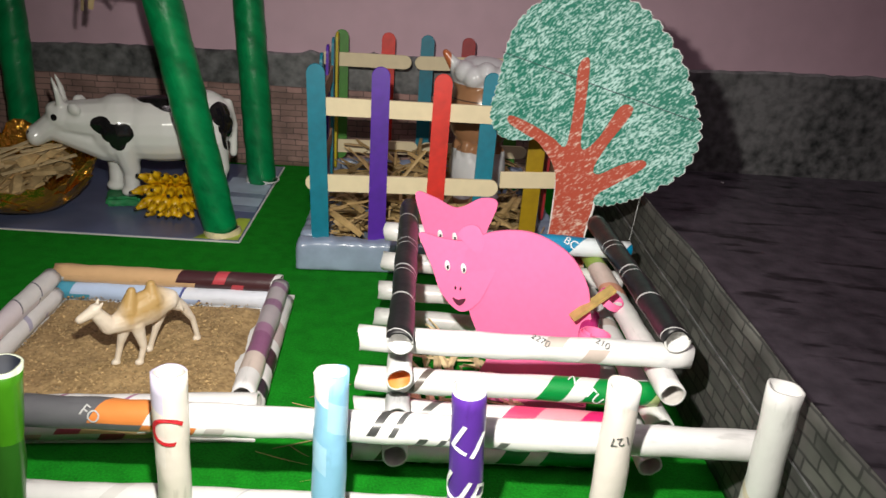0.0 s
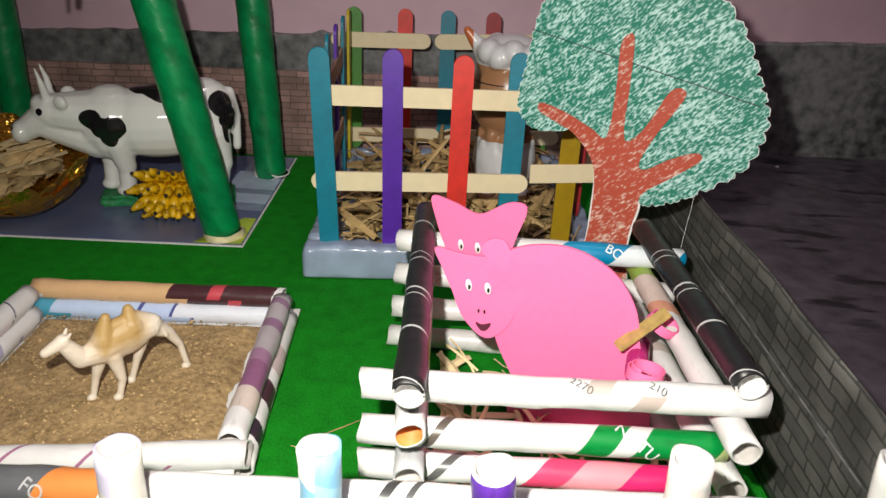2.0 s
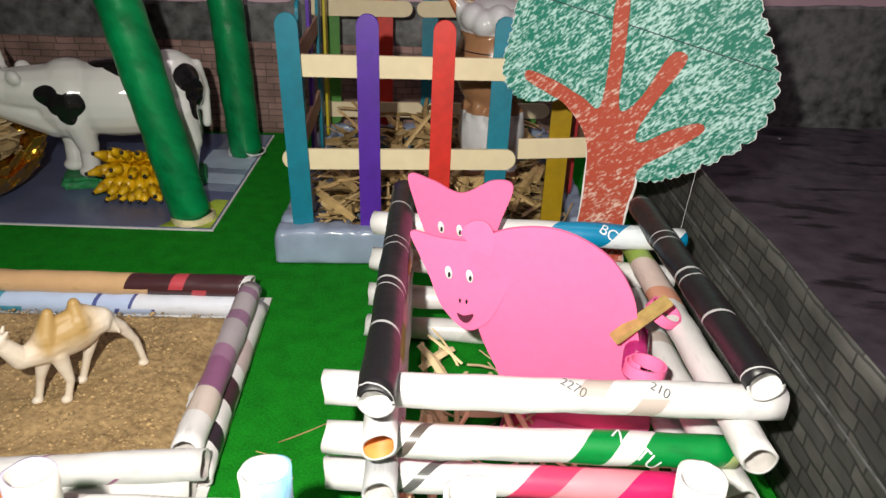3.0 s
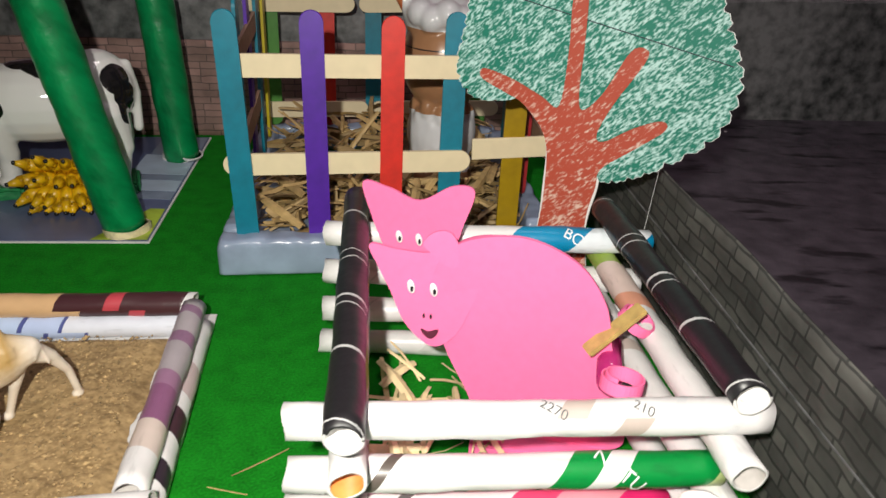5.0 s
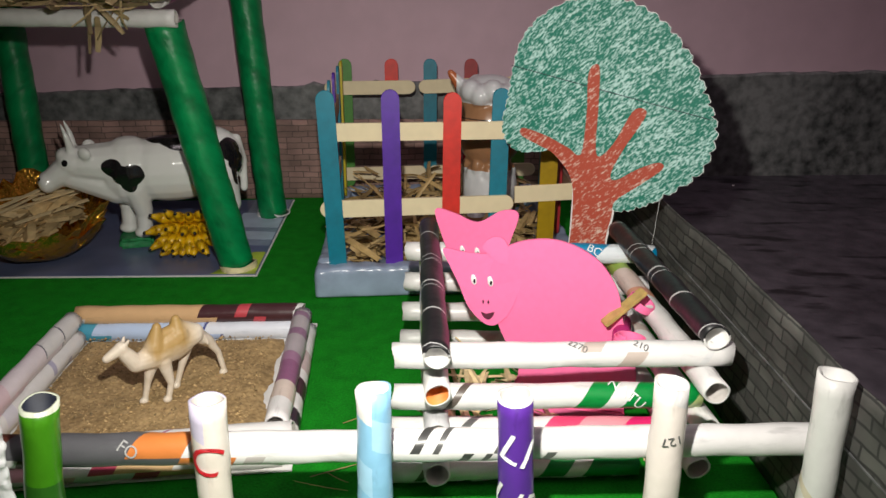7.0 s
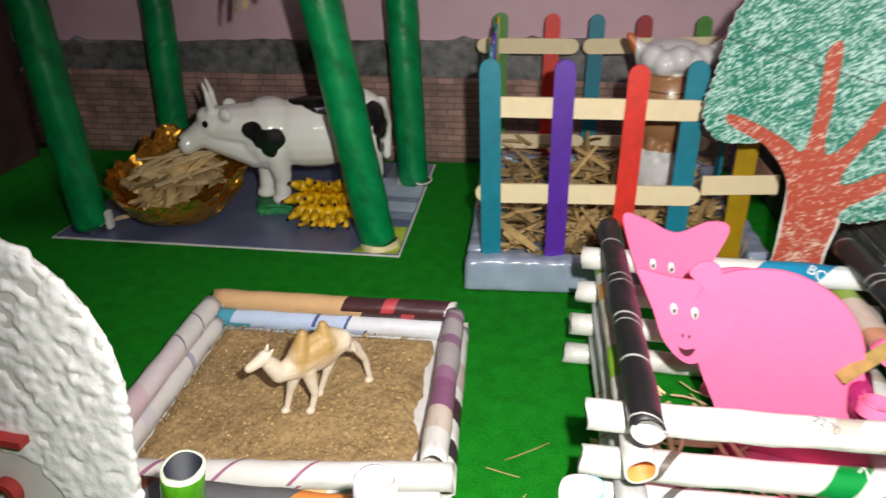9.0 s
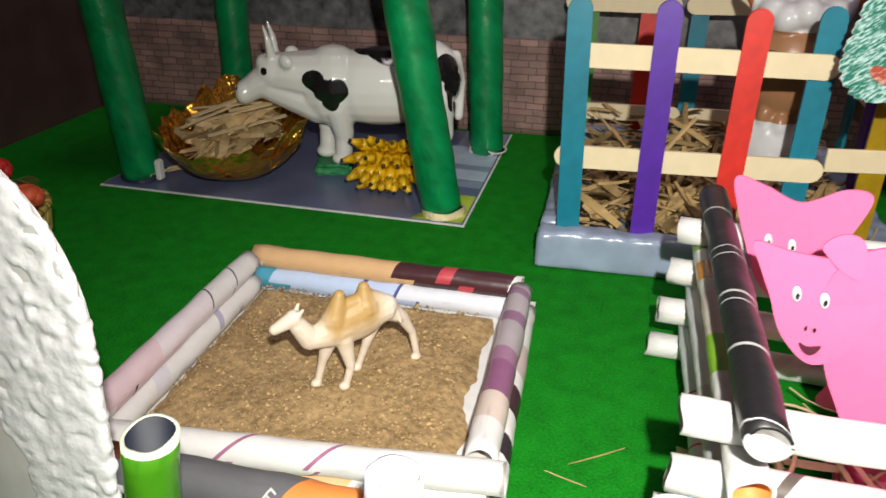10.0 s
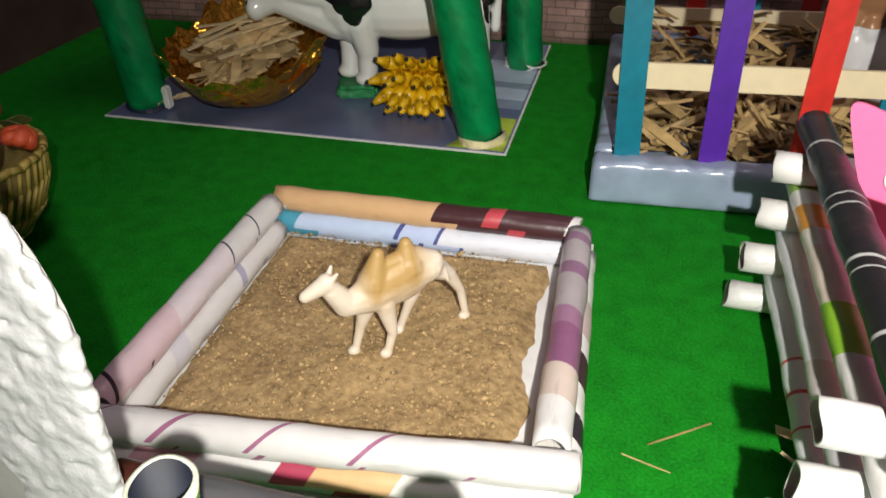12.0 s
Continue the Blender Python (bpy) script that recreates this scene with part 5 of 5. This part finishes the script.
SIGN_AT = Vector((-0.1655, 0.24, 0.0003))
for text, u, v, turn in (("M", -0.012, 0.106, -80), ("A", -0.005, 0.0865, -97), ("L", 0.003, 0.0685, -92), ("S", -0.005, 0.049, -85)):
    bm = letters(text, 0.025)
    bmesh.ops.solidify(bm, geom=bm.faces[:], thickness=0.004)
    ob = part("letter", bm, RED_PAPER, sign, "cut-out red paper letter " + text)
    ob.matrix_basis = Matrix.Translation((u, -0.0062, v)) @ pose(0, 0, 0, 90, 0, 0) @ Matrix.Rotation(radians(turn), 4, "Z")
sign.matrix_basis = Matrix.Translation(SIGN_AT)

# ---- basket ----
basket = thing("flower_basket", "small yellow wicker basket with red flowers and blue cushion", "basket")
WICKER = material("yellow_wicker", (0.4, 0.3, 0.07), 0.5, grain=0.3, scale=150, vary=0.2)
bm = bmesh.new()
prof = [(0.013, 0.001), (0.019, 0.006), (0.028, 0.018), (0.033, 0.032), (0.034, 0.043)]
rings = [[bm.verts.new((r * math.cos(2 * math.pi * i / 40), r * math.sin(2 * math.pi * i / 40), z)) for i in range(40)] for r, z in prof]
for a, b in zip(rings, rings[1:]):
    for i in range(40):
        bm.faces.new((a[i], a[(i + 1) % 40], b[(i + 1) % 40], b[i]))
bm.faces.new(rings[0][::-1])
o = part("bowl", bm, material("dark_wicker", (0.2, 0.15, 0.045), 0.6, grain=0.4, scale=150), basket, smooth=True)
o.modifiers.new("thickness", "SOLIDIFY").thickness = 0.001
for i in range(44):
    bm = bmesh.new()
    a = 2 * math.pi * i / 44
    for (r0, z0), (r1, z1) in zip(prof[:-1], prof[1:]):
        limb(bm, ((r0 + 0.001) * math.cos(a + z0 * 6), (r0 + 0.001) * math.sin(a + z0 * 6), z0 + 0.001), ((r1 + 0.001) * math.cos(a + z1 * 6), (r1 + 0.001) * math.sin(a + z1 * 6), z1), 0.001, 0.001, 6)
    part("cane", bm, WICKER, basket, smooth=True)
bm = bmesh.new()
for i in range(40):
    a, b = 2 * math.pi * i / 40, 2 * math.pi * (i + 1) / 40
    limb(bm, (0.035 * math.cos(a), 0.035 * math.sin(a), 0.044 + 0.001 * (i % 2)), (0.035 * math.cos(b), 0.035 * math.sin(b), 0.044 + 0.001 * ((i + 1) % 2)), 0.002, 0.002, 6)
part("rim", bm, WICKER, basket, smooth=True)
bm = bmesh.new()
blob(bm, (0.006, -0.01, 0.051), (0.0225, 0.021, 0.008), u=24, v=16)
for v in bm.verts:
    v.co.xy *= 1 + 0.05 * math.sin(7 * math.atan2(v.co.y + 0.01, v.co.x - 0.006))
part("cushion", bm, material("blue_clay", (0.05, 0.16, 0.5), 0.5, grain=0.1, scale=80), basket, "flat blue clay cushion with lobed edge", smooth=True)
for c, m, nm in (((0.004, 0.017, 0.061), (0.55, 0.02, 0.02), "red"), ((0.025, 0.013, 0.051), (0.6, 0.09, 0.03), "orange-red"), ((0.012, -0.032, 0.046), (0.5, 0.02, 0.03), "red")):
    bm = bmesh.new()
    for k in range(7):
        a = k * 2.4
        blob(bm, (c[0] + 0.004 * math.cos(a), c[1] + 0.004 * math.sin(a), c[2] + 0.0012 * (k % 3)), (0.0052, 0.0034, 0.0045), (30 * (k % 3), 20, k * 51), u=10, v=8)
    part("flower", bm, material("petals_" + nm, m, 0.5, grain=0.3, scale=200), basket, nm + " cloth flower", smooth=True)
LEAFM = material("leaf_cloth", (0.1, 0.13, 0.03), 0.6, grain=0.3, scale=100)
for x, y, z, yaw in ((0.012, 0.016, 0.056, 20), (0.024, -0.008, 0.049, -20), (0.008, 0.022, 0.053, 80)):
    bm = outline_bm(curve_pts([(0, 0), (0.006, 0.004), (0.014, 0), (0.006, -0.004)], 6), 0.0004)
    o = part("leaf", bm, LEAFM, basket, "dull green leaf")
    o.matrix_basis = pose(x, y, z, 35, 15, yaw)
basket.matrix_basis = Matrix.Translation((-0.311, 0.369, 0.0004)) @ Matrix.Scale(0.95, 4)

# ---- writing on the paper tubes ----
GREY_INK, WHITE_INK, RED_INK, DARK_INK = material("grey_ink", (0.12, 0.12, 0.12), 0.5), material("white_ink", (0.8, 0.8, 0.8), 0.45), material("red_felt_pen", (0.5, 0.015, 0.025), 0.5), material("dark_ink", (0.03, 0.03, 0.04), 0.5)


def wrap_text(ob, text, r, z, facing, size, ink, turn=0.0, name="printed_text"):
    """Lays writing round a tube at z metres along it, on the side that faces a direction."""
    f = ob.matrix_basis.to_3x3().inverted() @ Vector(facing)
    a0 = math.atan2(f.y, f.x)
    bm = letters(text, size)
    c, s = math.cos(radians(turn)), math.sin(radians(turn))
    for v in bm.verts:
        x, y = v.co.x * c - v.co.y * s, v.co.x * s + v.co.y * c
        a = a0 + x / r
        v.co = ((r + 0.0006) * math.cos(a), (r + 0.0006) * math.sin(a), z + y)
    return part(name, bm, ink, ob)


def nth(parent, name, k):
    return [o for o in parent.children if o.name.split(".")[0] == name][k]


FACE = (0, -1, 0.5)
wrap_text(nth(fence, "post", 1), "C", 0.006, 0.0555, FACE, 0.016, RED_INK, -20)
wrap_text(nth(fence, "post", 3), "LI", 0.006, 0.062, FACE, 0.0155, WHITE_INK, -25)
wrap_text(nth(fence, "post", 3), "UR", 0.006, 0.04, FACE, 0.0155, WHITE_INK, -25)
wrap_text(nth(fence, "post", 4), "127", 0.006, 0.06, FACE, 0.0048, GREY_INK, 195)
wrap_text(nth(fence, "rail", 0), "FO", 0.006, 0.05, (0, -1, 0.6), 0.006, material("pale_grey_ink", (0.4, 0.4, 0.4), 0.5), 60)
front_rails = [o for o in pen.children if 0.2935 < o.matrix_basis.translation.y < 0.3 and abs(o.matrix_basis.translation.x) < 0.0135]
front_rails.sort(key=lambda o: o.matrix_basis.translation.z)
wrap_text(front_rails[3], "2270", 0.0054, 0.075, (0, -0.5, 1), 0.0042, GREY_INK, 60)
wrap_text(front_rails[3], "210", 0.0054, 0.101, (0, -0.5, 1), 0.0042, GREY_INK, 60)
wrap_text(front_rails[2], "NATU", 0.0054, 0.097, (0, -0.9, 0.7), 0.0064, WHITE_INK, 50)
back_rails = sorted([o for o in pen.children if o.matrix_basis.translation.y > 0.4], key=lambda o: o.matrix_basis.translation.z)
wrap_text(back_rails[3], "BC", 0.0054, 0.104, (0, -0.9, 0.7), 0.0065, WHITE_INK, 60)

tagged(straws("felt_wisps", 7, lambda r: (r.uniform(-0.025, 0.0), r.uniform(0.27, 0.36), 0.0012), (0.012, 0.026), (0.0003, 0.0006), STRAW, None, 63, 0.02), "thin stray wisps lying on the felt", "straw", kind="stuff")
